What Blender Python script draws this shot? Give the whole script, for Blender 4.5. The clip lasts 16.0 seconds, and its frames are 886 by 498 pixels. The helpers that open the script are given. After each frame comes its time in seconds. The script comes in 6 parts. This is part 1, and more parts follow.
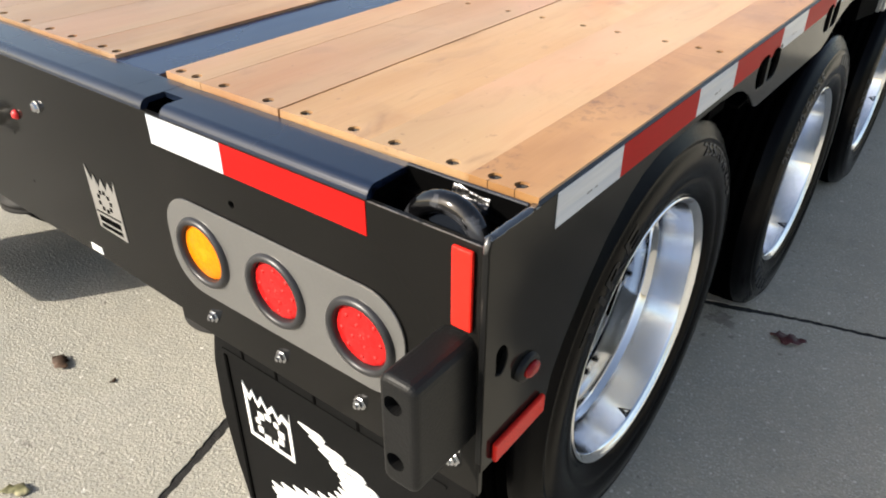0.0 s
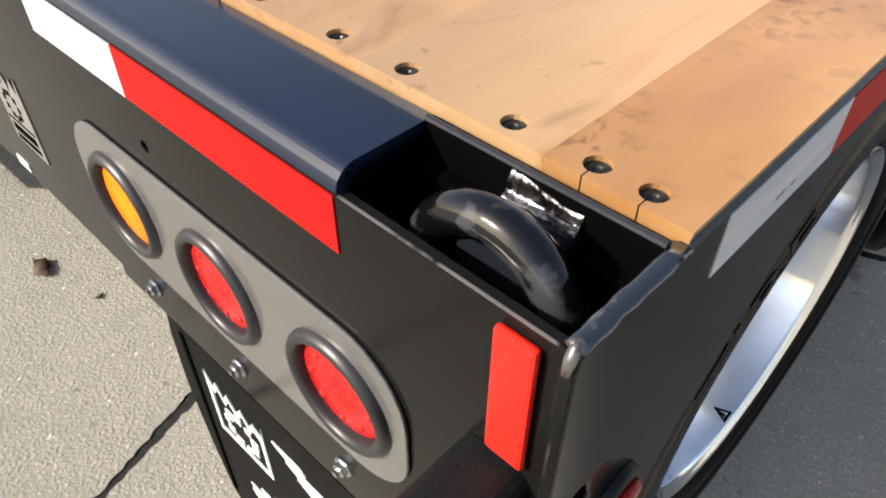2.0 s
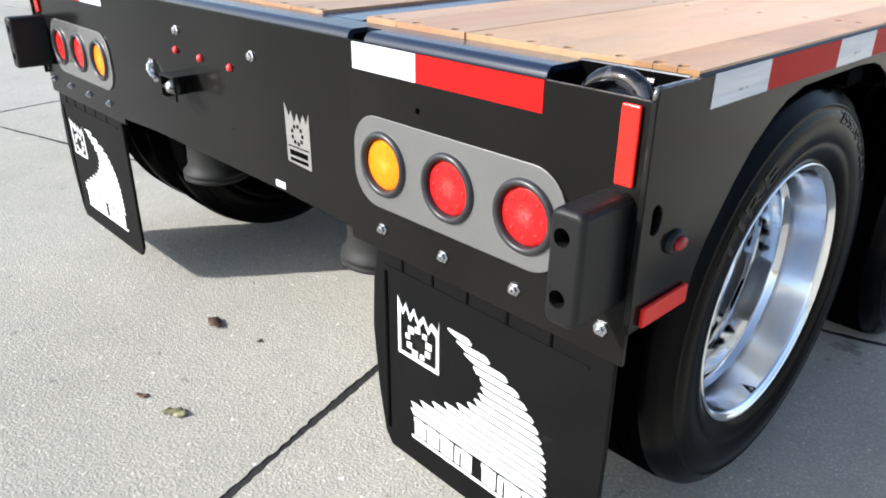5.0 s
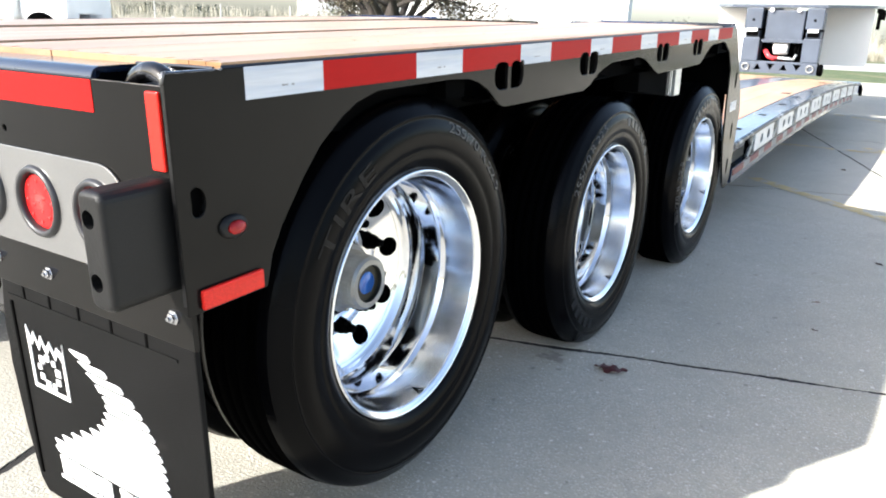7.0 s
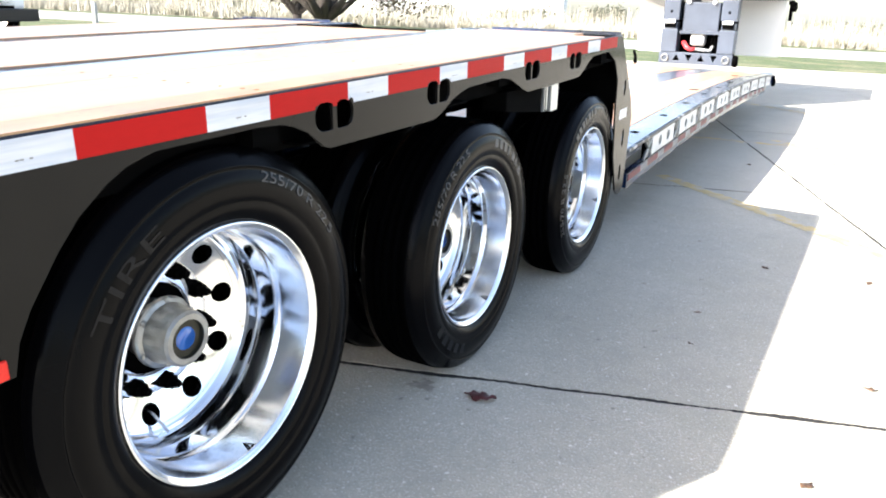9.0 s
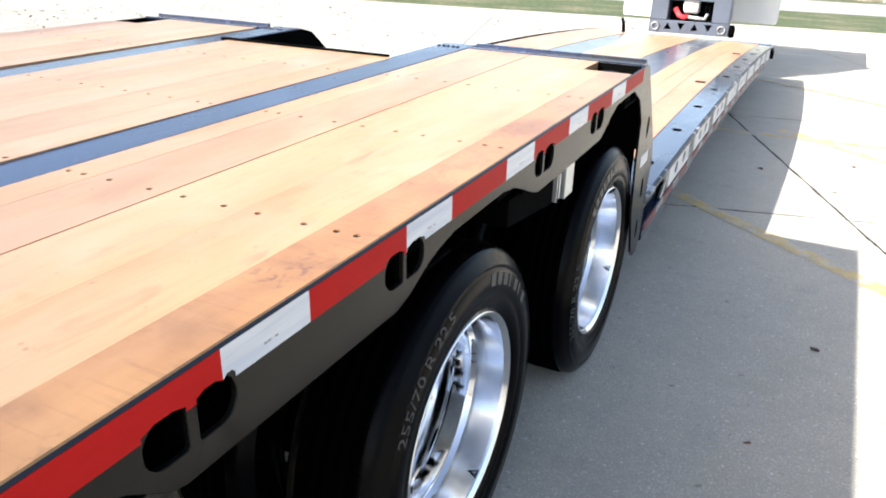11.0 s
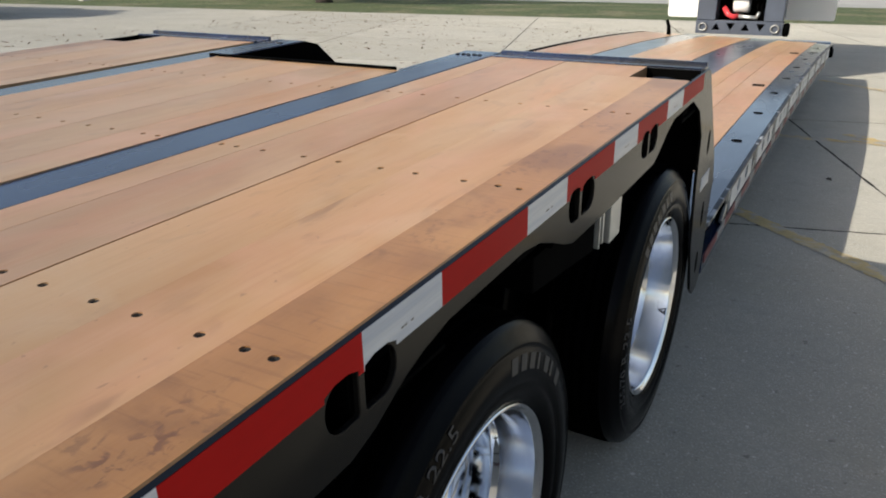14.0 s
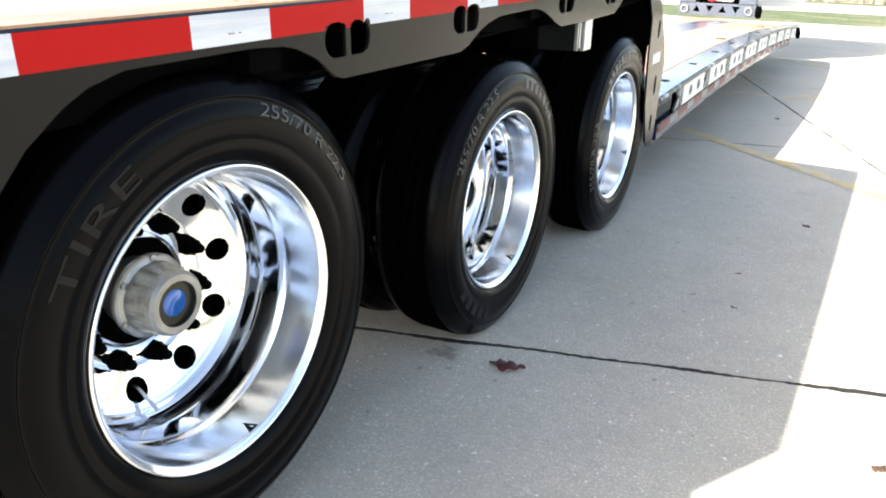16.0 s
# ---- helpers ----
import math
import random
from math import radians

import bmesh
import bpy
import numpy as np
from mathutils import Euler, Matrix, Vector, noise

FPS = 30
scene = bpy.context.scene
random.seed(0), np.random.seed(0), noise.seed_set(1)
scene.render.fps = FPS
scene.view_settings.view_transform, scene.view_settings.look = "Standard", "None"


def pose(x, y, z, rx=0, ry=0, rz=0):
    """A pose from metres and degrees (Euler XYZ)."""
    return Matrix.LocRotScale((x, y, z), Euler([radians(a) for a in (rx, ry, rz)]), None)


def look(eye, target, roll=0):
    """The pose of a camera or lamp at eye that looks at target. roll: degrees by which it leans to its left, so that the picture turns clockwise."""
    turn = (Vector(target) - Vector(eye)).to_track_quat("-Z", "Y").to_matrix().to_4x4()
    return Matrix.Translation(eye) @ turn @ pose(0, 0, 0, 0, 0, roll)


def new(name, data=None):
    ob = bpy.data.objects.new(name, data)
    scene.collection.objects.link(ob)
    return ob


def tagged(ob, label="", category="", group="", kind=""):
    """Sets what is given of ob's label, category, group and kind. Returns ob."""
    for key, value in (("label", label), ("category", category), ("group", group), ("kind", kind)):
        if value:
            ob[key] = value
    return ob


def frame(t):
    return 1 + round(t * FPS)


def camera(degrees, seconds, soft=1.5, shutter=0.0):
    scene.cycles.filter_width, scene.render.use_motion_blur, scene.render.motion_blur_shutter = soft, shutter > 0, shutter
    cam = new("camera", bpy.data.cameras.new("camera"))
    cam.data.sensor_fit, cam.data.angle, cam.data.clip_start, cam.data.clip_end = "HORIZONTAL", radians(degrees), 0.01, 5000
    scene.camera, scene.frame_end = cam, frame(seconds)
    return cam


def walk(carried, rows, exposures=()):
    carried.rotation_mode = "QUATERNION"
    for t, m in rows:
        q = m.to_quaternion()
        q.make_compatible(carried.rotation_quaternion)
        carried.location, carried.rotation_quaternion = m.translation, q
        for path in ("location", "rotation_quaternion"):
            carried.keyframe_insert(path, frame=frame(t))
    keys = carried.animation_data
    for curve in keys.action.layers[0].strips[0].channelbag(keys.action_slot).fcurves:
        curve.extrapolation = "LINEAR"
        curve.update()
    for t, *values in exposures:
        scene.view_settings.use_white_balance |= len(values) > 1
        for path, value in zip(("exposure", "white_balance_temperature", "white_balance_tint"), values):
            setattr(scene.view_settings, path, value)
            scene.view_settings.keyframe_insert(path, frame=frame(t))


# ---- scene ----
# ---- camera ----
PATH = [
    (0, (0.350, -0.635, 1.458), (-0.414, 0.400, 0.686), 2.36),
    (0.5, (0.463, -0.615, 1.475), (-0.425, 0.343, 0.739), 0.69),
    (1, (0.421, -0.497, 1.447), (-0.512, 0.388, 0.674), 0.81),
    (1.5, (0.211, -0.351, 1.379), (-0.606, 0.512, 0.464), 1.89),
    (2, (0.085, -0.268, 1.322), (-0.659, 0.568, 0.324), 3.17),
    (2.5, (0.065, -0.253, 1.309), (-0.660, 0.585, 0.298), 3.23),
    (3, (0.156, -0.325, 1.336), (-0.650, 0.539, 0.412), 2.45),
    (3.5, (0.370, -0.529, 1.365), (-0.597, 0.338, 0.614), 2.48),
    (3.7, (0.406, -0.606, 1.351), (-0.624, 0.221, 0.642), 1.82),
    (5.8, (0.572, -0.951, 1.178), (-0.353, 0.115, 0.671), 2.99),
    (6, (0.650, -0.883, 1.163), (-0.269, 0.203, 0.685), 3.10),
    (6.5, (0.792, -0.769, 1.147), (-0.062, 0.380, 0.698), 2.60),
    (7, (0.870, -0.713, 1.140), (0.100, 0.498, 0.702), 2.53),
    (7.5, (0.916, -0.678, 1.146), (0.190, 0.563, 0.716), 2.74),
    (8, (0.961, -0.622, 1.166), (0.247, 0.630, 0.749), 2.50),
    (8.5, (1.006, -0.570, 1.192), (0.324, 0.698, 0.772), 1.84),
    (9, (1.047, -0.474, 1.274), (0.379, 0.787, 0.811), 2.61),
    (9.5, (0.980, -0.331, 1.354), (0.343, 0.945, 0.886), 3.01),
    (10, (0.800, -0.142, 1.447), (0.200, 1.142, 0.954), 3.38),
    (10.2, (0.757, -0.054, 1.479), (0.157, 1.222, 0.967), 3.80),
    (12.3, (0.190, 1.274, 1.576), (-0.370, 2.530, 0.976), 1.01),
    (12.5, (0.156, 1.364, 1.570), (-0.363, 2.638, 0.971), 0.67),
    (13, (0.114, 1.419, 1.560), (-0.367, 2.717, 0.982), 1.23),
    (13.5, (0.240, 1.209, 1.537), (-0.362, 2.478, 1.010), 1.28),
    (14, (0.410, 0.877, 1.494), (-0.270, 2.098, 0.950), 0.72),
    (14.5, (0.523, 0.506, 1.475), (-0.152, 1.703, 0.875), -0.46),
    (15, (0.698, 0.257, 1.374), (0.026, 1.491, 0.849), -0.25),
    (15.5, (0.800, 0.035, 1.223), (0.116, 1.253, 0.678), 0.86),
    (16, (0.886, -0.284, 1.171), (0.223, 0.948, 0.631), 2.64),
]
EXPOSURES = [(0.0, 0.56, 6850, 10), (1.0, 0.60, 6900, 10), (2.0, 0.50, 6850, 12), (2.5, 0.74, 6600, 12), (3.5, 0.90, 5950, 10), (6.0, 0.6, 6000, 10), (6.5, 1.12, 6100, 10), (7.0, 1.38, 6200, 10), (9.0, 1.75, 6400, 12), (10.0, 1.68, 6450, 14),
             (12.5, 0.12, 6300, 10), (13.0, -0.08, 6350, 10), (13.5, -0.08, 6600, 10), (14.0, -0.06, 6700, 10), (14.5, 0.53, 6650, 8), (15.0, 1.06, 6550, 10), (16.0, 1.75, 6700, 10)]
cam = camera(62.2, 16.0, 1.9)
walk(cam, [(t, look(eye, target, roll)) for t, eye, target, roll in PATH], EXPOSURES)

# ---- daylight: a low sun behind the trailer, to its left ----
SUN_FROM = Vector((-0.880, -1.570, 1.0))
ELEVATION = math.asin(SUN_FROM.normalized().z)
world = bpy.data.worlds.new("sky")
scene.world = world
world.use_nodes = True
wt = world.node_tree
sky = wt.nodes.new("ShaderNodeTexSky")
sky.sky_type = "NISHITA"
sky.sun_disc = False
sky.sun_elevation = ELEVATION
sky.sun_rotation = math.atan2(SUN_FROM.x, SUN_FROM.y)
sky.air_density, sky.dust_density, sky.ozone_density = 1.0, 2.0, 1.0
haze = wt.nodes.new("ShaderNodeHueSaturation")
haze.inputs["Saturation"].default_value = 0.85
wt.links.new(sky.outputs[0], haze.inputs["Color"])
wt.links.new(haze.outputs[0], wt.nodes["Background"].inputs[0])
wt.nodes["Background"].inputs[1].default_value = 0.15
sun = new("sun", bpy.data.lights.new("sun", "SUN"))
sun.data.energy, sun.data.angle, sun.data.color = 5.0, radians(0.53), (1.0, 0.955, 0.875)
sun.matrix_world = look(SUN_FROM * 20, (0, 0, 0))


# ---- materials ----
def rgb(c):
    return (*c, 1.0) if len(c) == 3 else c


def material(name, base, rough=0.5, metal=0.0, coat=0.0, vary=0.0, scale=8.0, fine=0.0, fine_scale=120.0, bump=0.0, bump_scale=200.0,
             rough_vary=0.0, second=None, second_scale=2.0, second_at=(0.5, 0.65), stretch=(1, 1, 1), spread=0.0, coords="Object", ior=1.5, trans=0.0, spec=0.5, coat_rough=0.06):
    """A procedural surface: base colour, slow and fine variation, a second colour in patches, relief and uneven gloss."""
    m = bpy.data.materials.new(name)
    m.use_nodes = True
    t = m.node_tree
    n, ln = t.nodes, t.links.new
    p = n["Principled BSDF"]
    p.inputs["Roughness"].default_value, p.inputs["Metallic"].default_value = rough, metal
    p.inputs["Coat Weight"].default_value, p.inputs["IOR"].default_value = coat, ior
    p.inputs["Coat Roughness"].default_value = coat_rough
    p.inputs["Specular IOR Level"].default_value = spec
    p.inputs["Transmission Weight"].default_value = trans
    tc, mp = n.new("ShaderNodeTexCoord"), n.new("ShaderNodeMapping")
    mp.inputs["Scale"].default_value = stretch
    ln(tc.outputs[coords], mp.inputs[0])

    def noise_at(s, detail=4.0):
        k = n.new("ShaderNodeTexNoise")
        k.inputs["Scale"].default_value, k.inputs["Detail"].default_value = s, detail
        ln(mp.outputs[0], k.inputs["Vector"])
        return k.outputs["Fac"]

    def ramp(src, a, b, lo, hi):
        r = n.new("ShaderNodeMapRange")
        ln(src, r.inputs[0])
        for i, v in enumerate((a, b, lo, hi)):
            r.inputs[i + 1].default_value = v
        return r.outputs[0]

    def mixed(fac, a, b, mode="MIX"):
        x = n.new("ShaderNodeMix")
        x.data_type, x.blend_type = "RGBA", mode
        for k, v in ((0, fac), (6, a), (7, b)):
            if isinstance(v, bpy.types.NodeSocket):
                ln(v, x.inputs[k])
            else:
                x.inputs[k].default_value = v
        return x.outputs[2]

    col = rgb(base)
    if second:
        col = mixed(ramp(noise_at(second_scale), *second_at, 0, 1), col, rgb(second))
    bright = None

    def times(a, b):
        if a is None:
            return b
        x = n.new("ShaderNodeMath")
        x.operation = "MULTIPLY"
        ln(a, x.inputs[0]), ln(b, x.inputs[1])
        return x.outputs[0]

    if vary:
        bright = times(bright, ramp(noise_at(scale), 0.3, 0.7, 1 - vary, 1 + vary))
    if fine:
        bright = times(bright, ramp(noise_at(fine_scale, 2.0), 0.3, 0.7, 1 - fine, 1 + fine))
    if spread:
        oi = n.new("ShaderNodeObjectInfo")
        bright = times(bright, ramp(oi.outputs["Random"], 0, 1, 1 - spread, 1 + spread))
    if bright is not None:
        comb = n.new("ShaderNodeCombineColor")
        for i in range(3):
            ln(bright, comb.inputs[i])
        col = mixed(1.0, col, comb.outputs[0], "MULTIPLY")
    if isinstance(col, bpy.types.NodeSocket):
        ln(col, p.inputs["Base Color"])
    else:
        p.inputs["Base Color"].default_value = col
    if rough_vary:
        ln(ramp(noise_at(scale * 1.7), 0.3, 0.7, max(0.02, rough - rough_vary), rough + rough_vary), p.inputs["Roughness"])
    if bump:
        b = n.new("ShaderNodeBump")
        b.inputs["Strength"].default_value, b.inputs["Distance"].default_value = 1.0, bump
        ln(noise_at(bump_scale, 3.0), b.inputs["Height"])
        ln(b.outputs[0], p.inputs["Normal"])
    return m


BLACK = material("black_paint", (0.0080, 0.0076, 0.0070), 0.14, spec=0.12, coat=0.0, vary=0.25, scale=3, rough_vary=0.04, bump=0.0002, bump_scale=12, second=(0.011, 0.0103, 0.0092), second_scale=1.3, second_at=(0.45, 0.8))
EDGE = material("worn_black_edge", (0.022, 0.025, 0.033), 0.35, spec=0.25, bump=0.0006, bump_scale=70, second=(0.3, 0.29, 0.28), second_scale=75, second_at=(0.76, 0.82))
STREAK = material("streaked_bare_edge", (0.006, 0.006, 0.006), 0.35, spec=0.3, second=(0.24, 0.19, 0.165), second_scale=60, second_at=(0.54, 0.64), stretch=(1, 1, 0.07))
EDGE_CAP = material("scuffed_corner_paint", (0.014, 0.018, 0.026), 0.2, coat=1.0, bump=0.0012, bump_scale=55, second=(0.16, 0.165, 0.17), second_scale=38, second_at=(0.60, 0.68), stretch=(1, 0.4, 1))
EDGE_RING = material("scuffed_ring_paint", (0.003, 0.003, 0.0035), 0.1, coat=0.3, bump=0.0006, bump_scale=35, second=(0.035, 0.037, 0.042), second_scale=26, second_at=(0.58, 0.64))
# Chassis black, sunk to hold shade in recesses, beam sides and behind holes.
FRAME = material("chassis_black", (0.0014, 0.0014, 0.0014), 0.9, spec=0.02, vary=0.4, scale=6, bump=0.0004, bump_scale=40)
WORN = material("rubbed_bare_corner", (0.30, 0.27, 0.25), 0.3, metal=0.6, bump=0.001, bump_scale=80, second=(0.02, 0.018, 0.017), second_scale=38, second_at=(0.54, 0.64))
BARE_END = material("bare_rubbed_steel", (0.2, 0.197, 0.195), 0.3, metal=0.7, bump=0.001, bump_scale=120, second=(0.05, 0.05, 0.05), second_scale=110, second_at=(0.58, 0.68))
LUG = material("gloss_lug_paint", (0.012, 0.015, 0.021), 0.16, coat=1.0, bump=0.0012, bump_scale=35, second=(0.05, 0.052, 0.055), second_scale=45, second_at=(0.62, 0.7))
WELD = material("weld_bead", (0.14, 0.137, 0.14), 0.26, metal=0.9, bump=0.001, bump_scale=120, second=(0.02, 0.02, 0.02), second_scale=60, second_at=(0.5, 0.6))
# Black gloss paint; the strong blue is sky reflection put into the base.
DECKSTEEL = material("sky_tinted_beam_paint", (0.0046, 0.0185, 0.064), 0.26, spec=0.35, coat=0.62, coat_rough=0.08, vary=0.35, scale=2.2, rough_vary=0.08, second=(0.008, 0.012, 0.022), second_scale=1.3, second_at=(0.48, 0.66), stretch=(1, 0.35, 1), bump=0.0003, bump_scale=9)
# Same paint for the scuffed sill, with less of the sky's blue painted in.
SILLSTEEL = material("scuffed_low_sky_sill_paint", (0.0060, 0.0125, 0.030), 0.28, spec=0.35, coat=0.6, coat_rough=0.09, vary=0.35, scale=2.2, rough_vary=0.08, second=(0.011, 0.013, 0.018), second_scale=2.6, second_at=(0.46, 0.62), stretch=(0.5, 1, 1), bump=0.0003, bump_scale=9)
# Rail paint with the sky's reflection lifted into its base colour.
RAILSTEEL = material("sky_pale_rail_paint", (0.05, 0.062, 0.085), 0.25, spec=0.5, coat=0.9, coat_rough=0.12, vary=0.3, scale=3, rough_vary=0.08, second=(0.09, 0.095, 0.105), second_scale=1.5, second_at=(0.45, 0.7), stretch=(1, 0.35, 1))
RAIL_EDGE = material("chipped_rail_edge", (0.012, 0.014, 0.018), 0.4, spec=0.3, second=(0.42, 0.43, 0.44), second_scale=9, second_at=(0.54, 0.60), stretch=(0.3, 1, 0.3))
SIDEWALL = material("smooth_sidewall_rubber", (0.0014, 0.0014, 0.0018), 0.22, spec=0.065, vary=0.25, scale=5, bump=0.0003, bump_scale=130)
# Darker and without gloss: the shade on the treads is put into this rubber.
RUBBER = material("tyre_rubber", (0.0010, 0.0010, 0.0011), 0.95, spec=0.01, vary=0.25, scale=5, bump=0.0004, bump_scale=130)
# Lighter rubber for the lift springs, with sunlight painted into the grey.
RUBBER_GREY = material("sunlit_spring_rubber", (0.019, 0.0185, 0.018), 0.6, spec=0.2, vary=0.25, scale=9)
FLAP = material("mud_flap_rubber", (0.0035, 0.0035, 0.0036), 0.6, spec=0.11, vary=0.3, scale=7, bump=0.0008, bump_scale=260, second=(0.03, 0.028, 0.025), second_scale=9, second_at=(0.66, 0.82))
PLASTIC = material("black_moulded_rubber", (0.006, 0.006, 0.006), 0.5, spec=0.3, vary=0.2, scale=10, bump=0.0006, bump_scale=300)
GROMMET = material("rubber_grommet", (0.022, 0.022, 0.024), 0.38, vary=0.2, scale=30)
ALU = material("polished_aluminium", (0.86, 0.865, 0.88), 0.07, metal=1.0)
BARREL = material("polished_outer_band", (0.88, 0.90, 0.935), 0.15, metal=1.0, vary=0.05, scale=9, fine=0.03, fine_scale=140)
turned = BARREL.node_tree.nodes.new("ShaderNodeTangent")
turned.direction_type, turned.axis = "RADIAL", "X"
BARREL.node_tree.links.new(turned.outputs[0], BARREL.node_tree.nodes["Principled BSDF"].inputs["Tangent"])
BARREL.node_tree.nodes["Principled BSDF"].inputs["Anisotropic"].default_value = 0.85
BARREL.node_tree.nodes["Principled BSDF"].inputs["Anisotropic Rotation"].default_value = 0.25
CAST = material("cast_aluminium_hub", (0.32, 0.32, 0.31), 0.4, metal=0.9, vary=0.2, scale=25, bump=0.001, bump_scale=160)
ZINC = material("zinc_bolt", (0.62, 0.62, 0.63), 0.25, metal=1.0, vary=0.15, scale=60)
STAINLESS = material("brushed_light_plate", (0.24, 0.236, 0.228), 0.17, metal=0.6, vary=0.06, scale=4, fine=0.03, fine_scale=300, rough_vary=0.04, bump=0.0002, bump_scale=15)
WHITE_TAPE = material("white_reflective_tape", (0.60, 0.61, 0.63), 0.35, fine=0.05, fine_scale=90, vary=0.07, scale=9, coat=0.3, second=(0.46, 0.50, 0.57), second_scale=14, second_at=(0.42, 0.62), stretch=(1, 0.16, 3))
RED_TAPE = material("red_reflective_tape", (0.42, 0.010, 0.009), 0.42, spec=0.06, fine=0.03, fine_scale=90, vary=0.04, scale=9, stretch=(1, 0.3, 1))
# Grimy rail tapes; the shade under the rail is mixed into their colour.
SHADED_GRIMY_WHITE = material("shaded_grimy_white_tape", (0.26, 0.255, 0.25), 0.55, vary=0.35, scale=9)
SHADED_GRIMY_RED = material("shaded_grimy_red_tape", (0.15, 0.025, 0.025), 0.55, vary=0.35, scale=9)
RED_LENS = material("red_lens", (0.52, 0.012, 0.012), 0.2, spec=0.3, fine=0.35, fine_scale=190, vary=0.14, scale=60, bump=0.0012, bump_scale=140)
RED_FACET = material("red_reflector_plastic", (0.70, 0.022, 0.014), 0.22, spec=0.25, fine=0.15, fine_scale=500, bump=0.0004, bump_scale=420)
AMBER = material("amber_lens", (0.86, 0.20, 0.003), 0.3, spec=0.2, fine=0.14, fine_scale=260, vary=0.12, scale=60, bump=0.0008, bump_scale=140)
MARKER_RED = material("side_marker_lens", (0.30, 0.008, 0.008), 0.2, spec=0.35, vary=0.2, scale=120, bump=0.0006, bump_scale=220)
DIODE = material("pale_diode_dome", (0.50, 0.022, 0.02), 0.35, spec=0.12, vary=0.1, scale=90)
WHITE_PRINT = material("white_print", (0.78, 0.78, 0.76), 0.55, vary=0.06, scale=30, second=(0.35, 0.34, 0.33), second_scale=60, second_at=(0.68, 0.8))
GREY_PRINT = material("grey_sticker", (0.2, 0.193, 0.18), 0.5, vary=0.1, scale=30)
LETTER = material("raised_tyre_letters", (0.032, 0.032, 0.034), 0.5, vary=0.2, scale=40)
LETTER_DIM = material("raised_tyre_pattern", (0.0055, 0.0058, 0.0070), 0.3, spec=0.12, vary=0.2, scale=40)
BLUE = material("blue_oil_window", (0.02, 0.11, 0.42), 0.12, coat=0.8)
SILVER = material("galvanised_outrigger", (0.62, 0.63, 0.64), 0.42, metal=0.35, vary=0.12, scale=9, rough_vary=0.1)
GREYPAINT = material("gooseneck_grey_paint", (0.056, 0.070, 0.098), 0.35, coat=0.2, vary=0.2, scale=3)
WHITE = material("white_panel", (0.82, 0.82, 0.8), 0.5, vary=0.04, scale=2)
BARE = material("dark_bolt_head", (0.018, 0.017, 0.016), 0.4, metal=0.3, vary=0.4, scale=80)
REDCAP = material("red_cap", (0.6, 0.03, 0.03), 0.3, vary=0.1, scale=60)
HOSE = material("red_hose", (0.7, 0.05, 0.06), 0.35, vary=0.1, scale=30)
# Deck beam paint made paler: reflected horizon sky is put into the colour.
MAINSTEEL = material("sky_pale_main_beam_paint", (0.095, 0.118, 0.155), 0.34, coat=1.0, coat_rough=0.22, vary=0.3, scale=2.2, rough_vary=0.1, second=(0.14, 0.15, 0.165), second_scale=1.3, second_at=(0.45, 0.65), stretch=(1, 0.35, 1))
BRASS_DARK = material("dark_window_seat", (0.03, 0.029, 0.02), 0.3, metal=0.5, vary=0.2, scale=50)
STEEL = material("galvanised_strip", (0.55, 0.56, 0.55), 0.35, metal=0.7, vary=0.15, scale=15)


